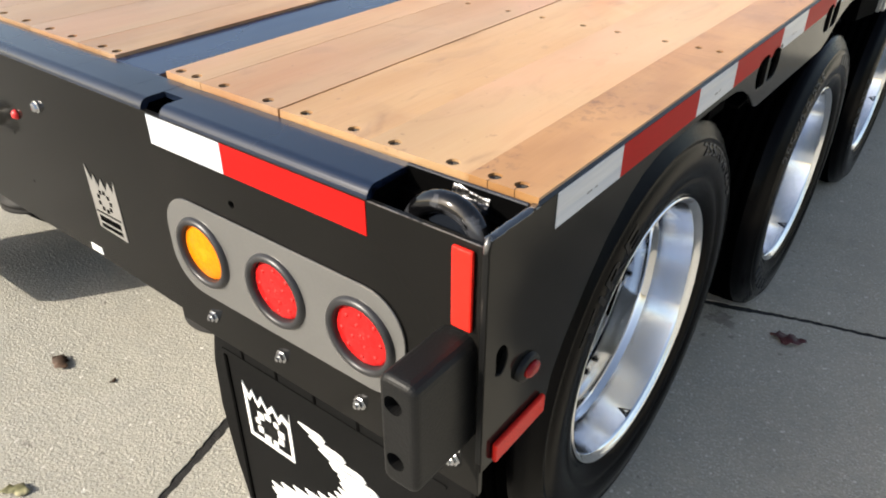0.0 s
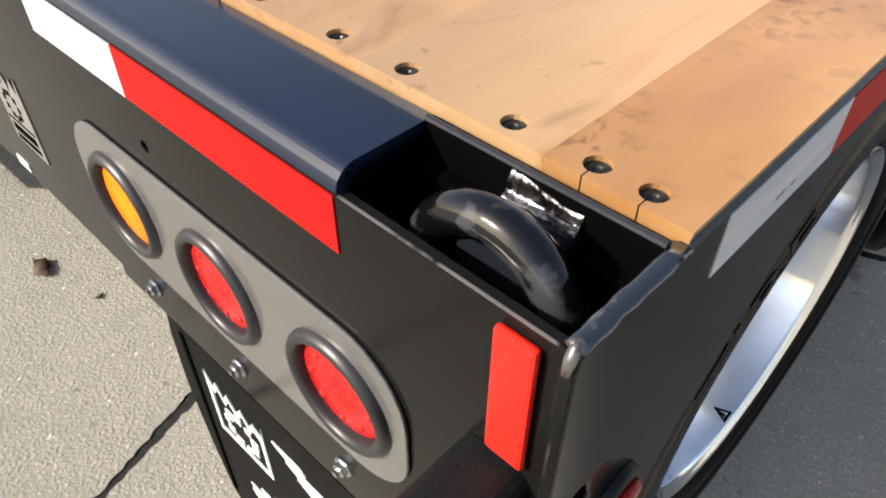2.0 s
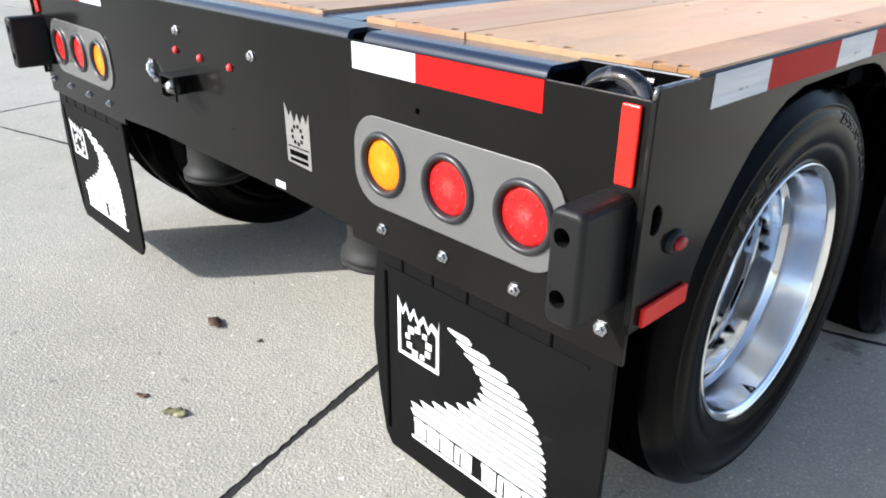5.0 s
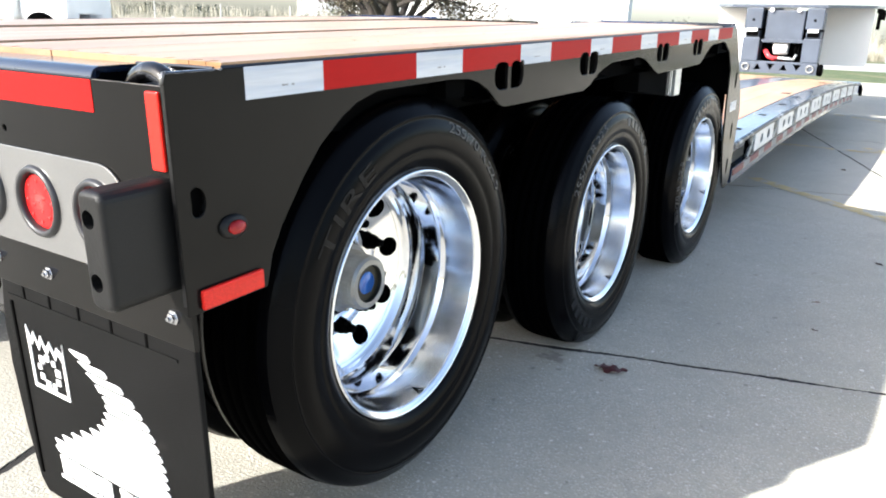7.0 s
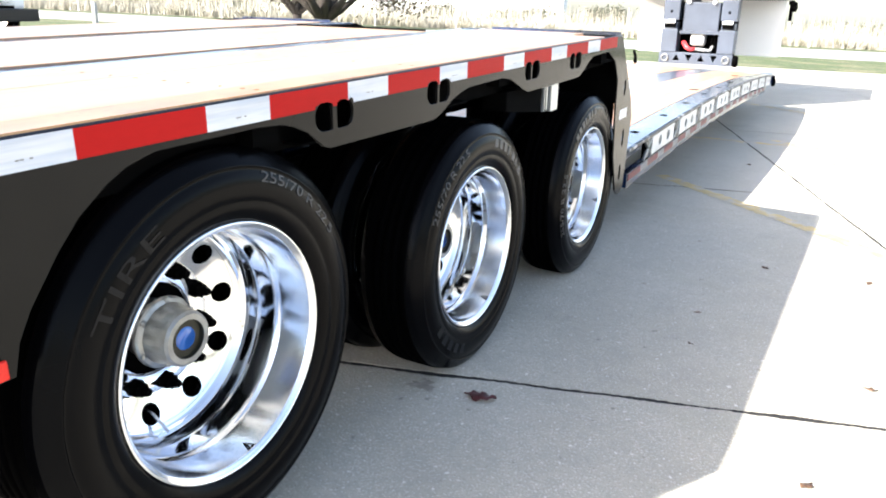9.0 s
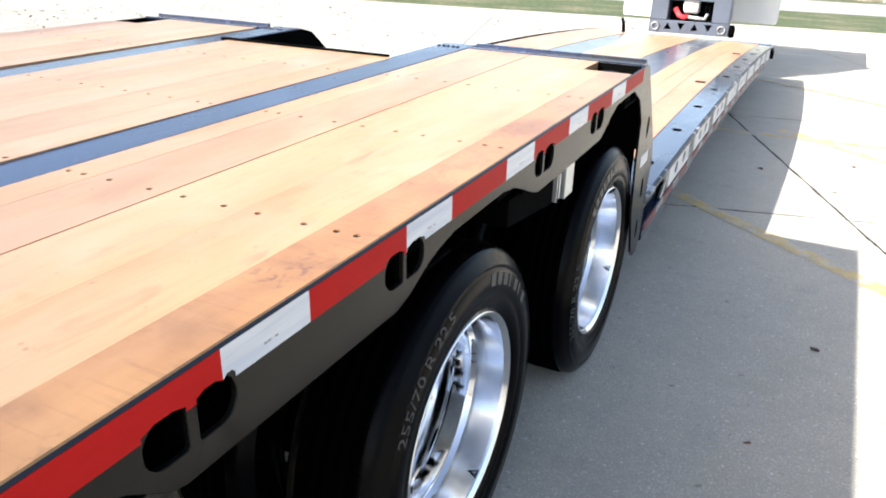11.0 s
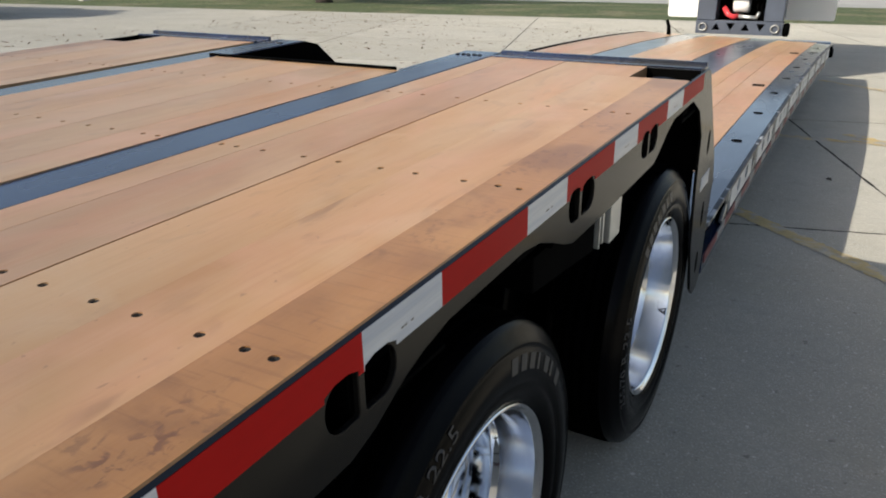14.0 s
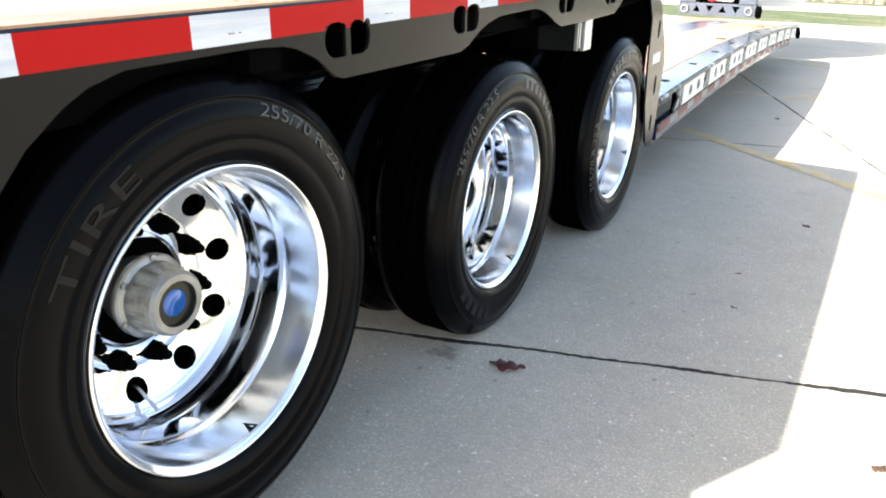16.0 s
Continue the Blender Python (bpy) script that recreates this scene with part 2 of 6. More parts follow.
def wood(name, base, dark, pale, scuffs=False):
    """Oiled hardwood: long grain, darker figure, pale streaks, knots of dirt; every board a little different."""
    m = bpy.data.materials.new(name)
    m.use_nodes = True
    t = m.node_tree
    n, ln = t.nodes, t.links.new
    p = n["Principled BSDF"]
    p.inputs["Coat Weight"].default_value, p.inputs["Coat Roughness"].default_value = 0.75, 0.36
    p.inputs["Diffuse Roughness"].default_value = 0.8
    tc, oi = n.new("ShaderNodeTexCoord"), n.new("ShaderNodeObjectInfo")
    shift = n.new("ShaderNodeVectorMath")
    shift.operation = "MULTIPLY_ADD"
    ln(oi.outputs["Random"], shift.inputs[0])
    shift.inputs[1].default_value = (37, 91, 11)
    ln(tc.outputs["Object"], shift.inputs[2])

    def layer(scale, stretch, detail=5.0, distortion=0.0):
        mp, k = n.new("ShaderNodeMapping"), n.new("ShaderNodeTexNoise")
        mp.inputs["Scale"].default_value = stretch
        k.inputs["Scale"].default_value, k.inputs["Detail"].default_value, k.inputs["Distortion"].default_value = scale, detail, distortion
        ln(shift.outputs[0], mp.inputs[0]), ln(mp.outputs[0], k.inputs["Vector"])
        return k.outputs["Fac"]

    def ranged(src, a, b, lo, hi):
        r = n.new("ShaderNodeMapRange")
        ln(src, r.inputs[0])
        for i, v in enumerate((a, b, lo, hi)):
            r.inputs[i + 1].default_value = v
        return r.outputs[0]

    def mix(fac, a, b, mode="MIX"):
        x = n.new("ShaderNodeMix")
        x.data_type, x.blend_type = "RGBA", mode
        for k, v in ((0, fac), (6, a), (7, b)):
            if isinstance(v, bpy.types.NodeSocket):
                ln(v, x.inputs[k])
            else:
                x.inputs[k].default_value = v
        return x.outputs[2]

    col = mix(ranged(layer(9, (1, 0.09, 1), 6, 0.4), 0.38, 0.66, 0, 0.3), rgb(base), rgb(dark))
    col = mix(ranged(layer(1.1, (1.3, 0.55, 1), 6, 0.5), 0.52, 0.64, 0, 0.6), col, rgb((dark[0] * 1.02, dark[1] * 0.9, dark[2] * 0.72)))
    col = mix(ranged(layer(3.3, (1, 0.4, 1), 6, 0.8), 0.48, 0.62, 0, 0.75), col, rgb(tuple(0.35 * c + 0.65 * d for c, d in zip(base, dark))))
    col = mix(ranged(layer(5, (1, 0.22, 1), 7, 1.2), 0.5, 0.66, 0, 0.55), col, rgb(pale))
    col = mix(ranged(layer(11, (0.8, 0.7, 1), 7, 0.4), 0.56, 0.72, 0, 0.3), col, rgb(tuple(c * 0.62 for c in dark)))
    col = mix(ranged(layer(4, (1, 0.12, 1)), 0.52, 0.72, 0, 0.8), col, rgb(pale))
    col = mix(ranged(layer(1.6, (1.4, 0.5, 1), 3, 0.8), 0.45, 0.62, 0, 0.55), col, rgb((pale[0] * 1.02, pale[1] * 0.86, pale[2] * 0.82)))
    col = mix(ranged(layer(150, (1, 0.05, 1), 5), 0.4, 0.7, 0, 0.14), col, rgb(dark))
    if scuffs:
        col = mix(ranged(layer(5, (1, 0.5, 1), 9, 0.8), 0.48, 0.66, 0, 0.5), col, (0.24, 0.115, 0.042, 1))
        col = mix(ranged(layer(38, (0.5, 1.2, 1), 5), 0.62, 0.70, 0, 0.4), col, (0.2, 0.09, 0.038, 1))
        along = n.new("ShaderNodeSeparateXYZ")
        ln(tc.outputs["Object"], along.inputs[0])
        for src, shade in ((ranged(layer(6, (0.8, 1.1, 1), 9, 0.5), 0.54, 0.64, 0, 0.5), 0.17), (ranged(layer(60, (0.15, 2.2, 1), 5), 0.56, 0.66, 0, 0.42), 0.2)):
            far = n.new("ShaderNodeMath")
            far.operation = "MULTIPLY"
            ln(src, far.inputs[0]), ln(ranged(along.outputs["Y"], 0.4, 0.75, 0, 1), far.inputs[1])
            col = mix(far.outputs[0], col, (shade, shade * 0.46, shade * 0.19, 1))
        worn = n.new("ShaderNodeMath")
        worn.operation = "MULTIPLY"
        ln(ranged(layer(70, (1, 0.8, 1), 6, 0.6), 0.52, 0.62, 0, 0.8), worn.inputs[0])
        ln(ranged(layer(9, (1, 0.7, 1), 4, 0.5), 0.50, 0.62, 0, 1), worn.inputs[1])
        col = mix(worn.outputs[0], col, (0.14, 0.062, 0.03, 1))
        col = mix(ranged(layer(7, (1, 0.8, 1), 6, 0.5), 0.60, 0.70, 0, 0.3), col, (0.42, 0.25, 0.13, 1))
        col = mix(ranged(layer(4, (1, 0.6, 1), 6), 0.52, 0.66, 0, 0.5), col, (0.50, 0.29, 0.125, 1))
    else:
        col = mix(ranged(layer(14, (1, 0.3, 1), 5, 1.0), 0.62, 0.72, 0, 0.6), col, rgb(tuple(c * 0.6 for c in dark)))
        col = mix(ranged(layer(1.3, (2.2, 0.5, 1), 6, 0.6), 0.58, 0.68, 0, 0.55), col, (0.5, 0.2, 0.075, 1))
        col = mix(ranged(layer(36, (1.6, 0.14, 1), 7, 0.6), 0.52, 0.68, 0, 0.34), col, rgb(dark))
        col = mix(ranged(layer(2.6, (1, 1, 1), 8, 1.5), 0.58, 0.72, 0, 0.42), col, (0.58, 0.43, 0.30, 1))
        col = mix(ranged(layer(26, (1, 0.22, 1), 8, 0.5), 0.47, 0.70, 0, 0.22), col, (0.55, 0.385, 0.245, 1))
        col = mix(ranged(layer(0.9, (1.6, 0.45, 1), 6, 0.6), 0.50, 0.64, 0, 0.45), col, (0.40, 0.30, 0.18, 1))
        col = mix(ranged(layer(1.9, (1.2, 0.8, 1), 5, 1.2), 0.52, 0.66, 0, 0.5), col, (0.57, 0.32, 0.20, 1))
        col = mix(ranged(layer(5.5, (1, 0.55, 1), 8, 2.0), 0.60, 0.68, 0, 0.35), col, (0.30, 0.17, 0.085, 1))
        col = mix(ranged(layer(75, (1, 0.7, 1), 3), 0.70, 0.76, 0, 0.6), col, (0.20, 0.11, 0.06, 1))
    tone = n.new("ShaderNodeHueSaturation")
    ln(ranged(oi.outputs["Random"], 0, 1, 0.4955, 0.5015), tone.inputs["Hue"])
    ln(ranged(oi.outputs["Random"], 0, 1, 0.90, 0.99), tone.inputs["Value"])
    tone.inputs["Saturation"].default_value = 1.05
    ln(col, tone.inputs["Color"])
    ln(tone.outputs[0], p.inputs["Base Color"])
    ln(ranged(layer(6, (1, 0.15, 1)), 0.3, 0.7, 0.30, 0.52), p.inputs["Roughness"])
    b = n.new("ShaderNodeBump")
    b.inputs["Distance"].default_value = 0.0004
    ln(layer(160, (1, 0.03, 1), 3), b.inputs["Height"])
    ln(b.outputs[0], p.inputs["Normal"])
    return m


WOOD = wood("deck_hardwood", (0.472, 0.281, 0.134), (0.36, 0.182, 0.074), (0.545, 0.372, 0.207))
WOOD_EDGE = wood("edge_board_hardwood", (0.365, 0.190, 0.076), (0.25, 0.116, 0.042), (0.425, 0.253, 0.116), True)


def concrete_material():
    m = bpy.data.materials.new("brushed_concrete")
    m.use_nodes = True
    t = m.node_tree
    n, ln = t.nodes, t.links.new
    p = n["Principled BSDF"]
    geo, oi = n.new("ShaderNodeNewGeometry"), n.new("ShaderNodeObjectInfo")

    def layer(scale, detail=4.0):
        k = n.new("ShaderNodeTexNoise")
        k.inputs["Scale"].default_value, k.inputs["Detail"].default_value = scale, detail
        ln(geo.outputs["Position"], k.inputs["Vector"])
        return k.outputs["Fac"]

    def ranged(src, a, b, lo, hi):
        r = n.new("ShaderNodeMapRange")
        ln(src, r.inputs[0])
        for i, v in enumerate((a, b, lo, hi)):
            r.inputs[i + 1].default_value = v
        return r.outputs[0]

    def mix(fac, a, b):
        x = n.new("ShaderNodeMix")
        x.data_type = "RGBA"
        for k, v in ((0, fac), (6, a), (7, b)):
            if isinstance(v, bpy.types.NodeSocket):
                ln(v, x.inputs[k])
            else:
                x.inputs[k].default_value = v
        return x.outputs[2]

    col = mix(ranged(layer(0.9, 6), 0.35, 0.65, 0, 1), (0.395, 0.368, 0.300, 1), (0.468, 0.440, 0.368, 1))
    col = mix(ranged(layer(0.22, 5), 0.4, 0.62, 0, 0.35), col, (0.35, 0.345, 0.315, 1))
    col = mix(ranged(layer(5, 7), 0.48, 0.70, 0, 0.30), col, (0.31, 0.305, 0.275, 1))
    col = mix(ranged(layer(26, 5), 0.42, 0.62, 0, 0.38), col, (0.335, 0.325, 0.285, 1))
    col = mix(ranged(layer(85, 3), 0.48, 0.62, 0, 0.25), col, (0.29, 0.28, 0.24, 1))
    col = mix(ranged(layer(105, 3), 0.57, 0.65, 0, 0.62), col, (0.60, 0.575, 0.50, 1))
    col = mix(ranged(layer(140, 2), 0.64, 0.70, 0, 0.5), col, (0.17, 0.155, 0.125, 1))
    grain = n.new("ShaderNodeTexVoronoi")
    grain.inputs["Scale"].default_value = 115
    ln(geo.outputs["Position"], grain.inputs["Vector"])
    worn = n.new("ShaderNodeMath")
    worn.operation = "MULTIPLY"
    ln(ranged(grain.outputs["Distance"], 0.16, 0.34, 0.75, 0), worn.inputs[0])
    ln(ranged(layer(6, 5), 0.42, 0.58, 0, 1), worn.inputs[1])
    col = mix(worn.outputs[0], col, (0.64, 0.605, 0.52, 1))
    col = mix(ranged(layer(3.2, 5), 0.63, 0.78, 0, 0.40), col, (0.2, 0.19, 0.17, 1))
    col = mix(ranged(layer(46, 2), 0.67, 0.72, 0, 0.75), col, (0.76, 0.74, 0.68, 1))
    col = mix(ranged(layer(21, 3), 0.68, 0.73, 0, 0.6), col, (0.16, 0.148, 0.122, 1))
    col = mix(ranged(layer(1.7, 3), 0.60, 0.75, 0, 0.22), col, (0.34, 0.32, 0.22, 1))
    tone = n.new("ShaderNodeHueSaturation")
    ln(ranged(oi.outputs["Random"], 0, 1, 0.94, 1.06), tone.inputs["Value"])
    ln(col, tone.inputs["Color"])
    ln(tone.outputs[0], p.inputs["Base Color"])
    p.inputs["Roughness"].default_value = 0.88
    p.inputs["Diffuse Roughness"].default_value = 0.5
    b = n.new("ShaderNodeBump")
    b.inputs["Distance"].default_value = 0.0034
    relief = n.new("ShaderNodeMath")
    relief.operation = "ADD"
    ln(layer(110, 5), relief.inputs[0])
    ln(ranged(grain.outputs["Distance"], 0.0, 0.5, 0.35, 0), relief.inputs[1])
    ln(relief.outputs[0], b.inputs["Height"])
    ln(b.outputs[0], p.inputs["Normal"])
    return m


CONCRETE = concrete_material()
JOINT = material("joint_filler", (0.016, 0.015, 0.014), 0.9, vary=0.4, scale=30, bump=0.003, bump_scale=80)
YELLOW = material("worn_yellow_paint", (0.60, 0.45, 0.20), 0.85, second=(0.43, 0.40, 0.335), second_scale=9, second_at=(0.40, 0.57), vary=0.12, fine=0.1, fine_scale=60)
LEAF = material("dead_leaf", (0.10, 0.055, 0.03), 0.7, vary=0.5, scale=40, spread=0.5)
LEAF_GREEN = material("withered_green_leaf", (0.20, 0.19, 0.09), 0.7, vary=0.4, scale=40, second=(0.28, 0.25, 0.15), second_scale=30)
LEAF_RED = material("dark_red_leaf", (0.075, 0.012, 0.012), 0.55, vary=0.4, scale=40)
GRASS = material("mown_grass", (0.088, 0.115, 0.042), 0.9, vary=0.5, scale=6, second=(0.20, 0.185, 0.10), second_scale=0.5, second_at=(0.48, 0.7), bump=0.03, bump_scale=25)
STREET = material("street_concrete", (0.42, 0.41, 0.38), 0.9, vary=0.12, scale=0.5, fine=0.08, fine_scale=40)
STRAW = material("dry_reeds", (0.40, 0.375, 0.31), 0.95, vary=0.3, scale=3, second=(0.26, 0.245, 0.175), second_scale=0.7)
# Worn line paint in a dimmer tone that stands in for the trailer's shadow.
SHADE_YELLOW = material("shade_dimmed_worn_yellow", (0.52, 0.40, 0.19), 0.85, second=(0.43, 0.40, 0.335), second_scale=9, second_at=(0.46, 0.62), vary=0.12, fine=0.1, fine_scale=60)
BARK = material("tree_bark", (0.035, 0.028, 0.023), 0.9, vary=0.4, scale=5, bump=0.03, bump_scale=14, stretch=(1, 1, 0.2))
FOLIAGE = material("tree_leaves", (0.062, 0.050, 0.030), 0.7, vary=0.4, scale=4, spread=0.2)
SHRUB = material("shrub_leaves", (0.095, 0.100, 0.070), 0.8, vary=0.4, scale=2, spread=0.25)
FARWALL = material("pale_cladding", (0.72, 0.72, 0.7), 0.7, vary=0.06, scale=0.5)
FARROOF = material("grey_roofing", (0.3, 0.31, 0.32), 0.7, vary=0.1, scale=0.4)
GLASS = material("dark_window", (0.03, 0.035, 0.045), 0.08, coat=0.5)
PALEBLUE = material("pale_blue_body", (0.5, 0.6, 0.68), 0.35, coat=0.3, vary=0.05)
EARTH = material("field_ground", (0.2, 0.18, 0.11), 0.95, vary=0.3, scale=0.2, second=(0.12, 0.14, 0.06), second_scale=0.05)
STAIN = material("damp_stain", (0.27, 0.245, 0.205), 0.7, vary=0.3, scale=18, second=(0.36, 0.335, 0.285), second_scale=22, second_at=(0.45, 0.6))
POST = material("fence_post", (0.45, 0.44, 0.42), 0.7, vary=0.15, scale=6)


# ---- building helpers ----
def mesh_of(name, bm, mat, smooth=False):
    bmesh.ops.recalc_face_normals(bm, faces=bm.faces)
    me = bpy.data.meshes.new(name)
    bm.to_mesh(me)
    bm.free()
    me.materials.append(mat)
    if smooth:
        for f in me.polygons:
            f.use_smooth = True
    return me


def part(name, bm, mat, parent, label="", smooth=False, bevel=0.0):
    """Links a bmesh (or a finished mesh) as one part of a thing or of a part."""
    me = bm if isinstance(bm, bpy.types.Mesh) else mesh_of(name, bm, mat, smooth)
    ob = new(name, me)
    ob.parent = parent
    if label:
        ob["label"] = label
    if bevel:
        b = ob.modifiers.new("bevel", "BEVEL")
        b.width, b.segments, b.limit_method = bevel, 2, "ANGLE"
    return ob


def box(bm, x0, x1, y0, y1, z0, z1):
    v = [bm.verts.new((x, y, z)) for x in (x0, x1) for y in (y0, y1) for z in (z0, z1)]
    for f in ((0, 1, 3, 2), (4, 6, 7, 5), (0, 4, 5, 1), (2, 3, 7, 6), (0, 2, 6, 4), (1, 5, 7, 3)):
        bm.faces.new([v[i] for i in f])
    return v


def boxes(*sizes):
    bm = bmesh.new()
    for s in sizes:
        box(bm, *s)
    return bm


def circle(a, b, r, n=16, ra=None):
    """A closed loop of points round (a, b)."""
    return [(a + (ra or r) * math.cos(2 * math.pi * i / n), b + r * math.sin(2 * math.pi * i / n)) for i in range(n)]


def plate(outline, holes, at, depth):
    """A flat plate with holes cut right through it. at(a, b) gives the place of a point of the outline; depth is the way to the back face."""
    bm = bmesh.new()
    edges = []
    for loop in [outline] + list(holes):
        vs = [bm.verts.new(at(a, b)) for a, b in loop]
        edges += [bm.edges.new((vs[i], vs[(i + 1) % len(vs)])) for i in range(len(vs))]
    bmesh.ops.triangle_fill(bm, use_beauty=True, use_dissolve=False, edges=edges)
    made = bmesh.ops.extrude_face_region(bm, geom=list(bm.faces))["geom"]
    bmesh.ops.translate(bm, vec=depth, verts=[g for g in made if isinstance(g, bmesh.types.BMVert)])
    return bm


def lathe(profile, n=64, centre=(0, 0, 0), axis="x", closed=False):
    """Turns a profile of (along the axis, radius) round an axis through centre."""
    bm = bmesh.new()
    rings = []
    for s, r in profile:
        ring = []
        for i in range(n):
            c, d = r * math.cos(2 * math.pi * i / n), r * math.sin(2 * math.pi * i / n)
            p = {"x": (s, c, d), "y": (c, s, d), "z": (c, d, s)}[axis]
            ring.append(bm.verts.new((p[0] + centre[0], p[1] + centre[1], p[2] + centre[2])))
        rings.append(ring)
    if closed:
        rings.append(rings[0])
    for a, b in zip(rings, rings[1:]):
        for i in range(n):
            bm.faces.new((a[i], a[(i + 1) % n], b[(i + 1) % n], b[i]))
    if not closed:
        for ring, r in ((rings[0], profile[0][1]), (rings[-1], profile[-1][1])):
            if r < 0.02 or r < 0.35 * max(q for _, q in profile):
                bm.faces.new(ring)
    return bm


def tube(points, radius, n=10, ends=True):
    """A round bar along points; radius may be a number or one for each point."""
    bm = bmesh.new()
    pts = [Vector(p) for p in points]
    rad = radius if isinstance(radius, (list, tuple)) else [radius] * len(pts)
    rings, side = [], None
    for i, p in enumerate(pts):
        d = (pts[min(i + 1, len(pts) - 1)] - pts[max(i - 1, 0)]).normalized()
        if side is None:
            side = d.orthogonal().normalized()
        side = (side - d * side.dot(d)).normalized()
        up = d.cross(side)
        rings.append([bm.verts.new(p + rad[i] * (side * math.cos(2 * math.pi * k / n) + up * math.sin(2 * math.pi * k / n))) for k in range(n)])
    for a, b in zip(rings, rings[1:]):
        for k in range(n):
            bm.faces.new((a[k], a[(k + 1) % n], b[(k + 1) % n], b[k]))
    if ends:
        bm.faces.new(rings[0]), bm.faces.new(rings[-1])
    return bm


def join(*bms):
    """Several bmeshes as one."""
    out = bmesh.new()
    for b in bms:
        me = bpy.data.meshes.new("joined")
        b.to_mesh(me)
        b.free()
        out.from_mesh(me)
        bpy.data.meshes.remove(me)
    return out


def rounded(w, h, r, n=6):
    """A rounded rectangle's outline round the origin."""
    pts = []
    for cx, cy, a0 in ((w / 2 - r, h / 2 - r, 0), (-w / 2 + r, h / 2 - r, 90), (-w / 2 + r, -h / 2 + r, 180), (w / 2 - r, -h / 2 + r, 270)):
        for i in range(n + 1):
            a = radians(a0 + 90 * i / n)
            pts.append((cx + r * math.cos(a), cy + r * math.sin(a)))
    return pts


def text_mesh(words, size, depth):
    """Letters of the built-in font as a mesh, lying in the x-y plane, starting at the origin."""
    cu = bpy.data.curves.new("letters", "FONT")
    cu.body, cu.size, cu.extrude, cu.resolution_u = words, size, depth, 3
    ob = bpy.data.objects.new("letters", cu)
    scene.collection.objects.link(ob)
    bpy.context.view_layer.update()
    me = bpy.data.meshes.new_from_object(ob.evaluated_get(bpy.context.evaluated_depsgraph_get()))
    bpy.data.objects.remove(ob)
    return me


# ---- the trailer: its own frame, x to its right, y ahead, z up, standing nose-up by two degrees ----
WIDE = 2.58
DECK = 1.1465
trailer = tagged(new("lowboy_trailer"), "black lowboy trailer with oiled hardwood decks and polished wheels", "trailer")
trailer.matrix_world = pose(0, 0, -0.0766, 2.193, -0.691, 0)


def opp(x):
    """The same place on the trailer's other side."""
    return -WIDE - x


def low(x, y):
    """The height of the cambered main deck."""
    return 0.655 - 0.0055 * (y - 8) ** 2 - 0.0383 * (y - 2) - 0.0245 * x


def slot(y0, y1, z0, z1, blunt_front):
    """A D-shaped opening: one end square, the other well rounded."""
    r = 0.030
    pts = []
    for a0, cy, cz in ((180, y0 + r, z0 + r), (270, y1 - r, z0 + r), (0, y1 - r, z1 - r), (90, y0 + r, z1 - r)):
        round_corner = (a0 in (180, 90)) == blunt_front
        rr = r if round_corner else 0.005
        c = (y0 + rr if a0 in (180, 90) else y1 - rr, z0 + rr if a0 in (180, 270) else z1 - rr)
        for i in range(6):
            a = radians(a0 + 18 * i)
            pts.append((c[0] + rr * math.cos(a), c[1] + rr * math.sin(a)))
    return pts


# side plates with wheel arches, tie-down slots and the sloping front post
SIDE = [(-0.014, 1.124), (-0.0125, 1.1315), (-0.009, 1.1362), (-0.004, 1.138), (3.40, 1.138), (3.44, 1.13), (3.60, 0.93), (3.71, 0.79), (3.76, 0.68), (3.74, 0.56), (3.71, 0.30), (3.67, 0.262), (3.60, 0.262),
        (3.55, 0.30), (3.46, 0.50), (3.42, 0.75), (3.41, 0.92), (3.33, 1.02), (3.21, 1.073), (2.97, 1.068), (2.90, 1.045), (2.83, 1.011), (2.78, 0.992),
        (2.43, 0.988), (2.19, 0.990), (2.14, 1.005), (2.08, 1.03), (2.02, 1.052), (1.95, 1.062), (1.70, 1.058), (1.63, 1.045), (1.585, 1.031), (1.52, 1.0),
        (1.47, 0.986), (0.97, 0.990), (0.945, 0.997), (0.887, 1.039), (0.839, 1.06), (0.80, 1.070), (0.72, 1.075), (0.46, 1.073), (0.40, 1.058), (0.358, 1.037),
        (0.298, 0.995), (0.25, 0.945), (0.191, 0.87), (0.165, 0.825), (0.15, 0.772), (-0.014, 0.772)]
SLOTS = [(0.917, 0.982, 0), (1.0, 1.066, 1), (1.431, 1.491, 0), (1.504, 1.568, 1), (2.155, 2.212, 0), (2.226, 2.298, 1), (2.645, 2.702, 0), (2.716, 2.79, 1)]
side_holes = [slot(a, b, 1.034, 1.100, front == 0) for a, b, front in SLOTS]
side_holes += [circle(0.022, 0.947, 0.023, 16, 0.016), circle(3.56, 0.865, 0.045, 12, 0.02), circle(3.61, 0.585, 0.05, 12, 0.02), circle(3.61, 0.39, 0.045, 12, 0.02)]
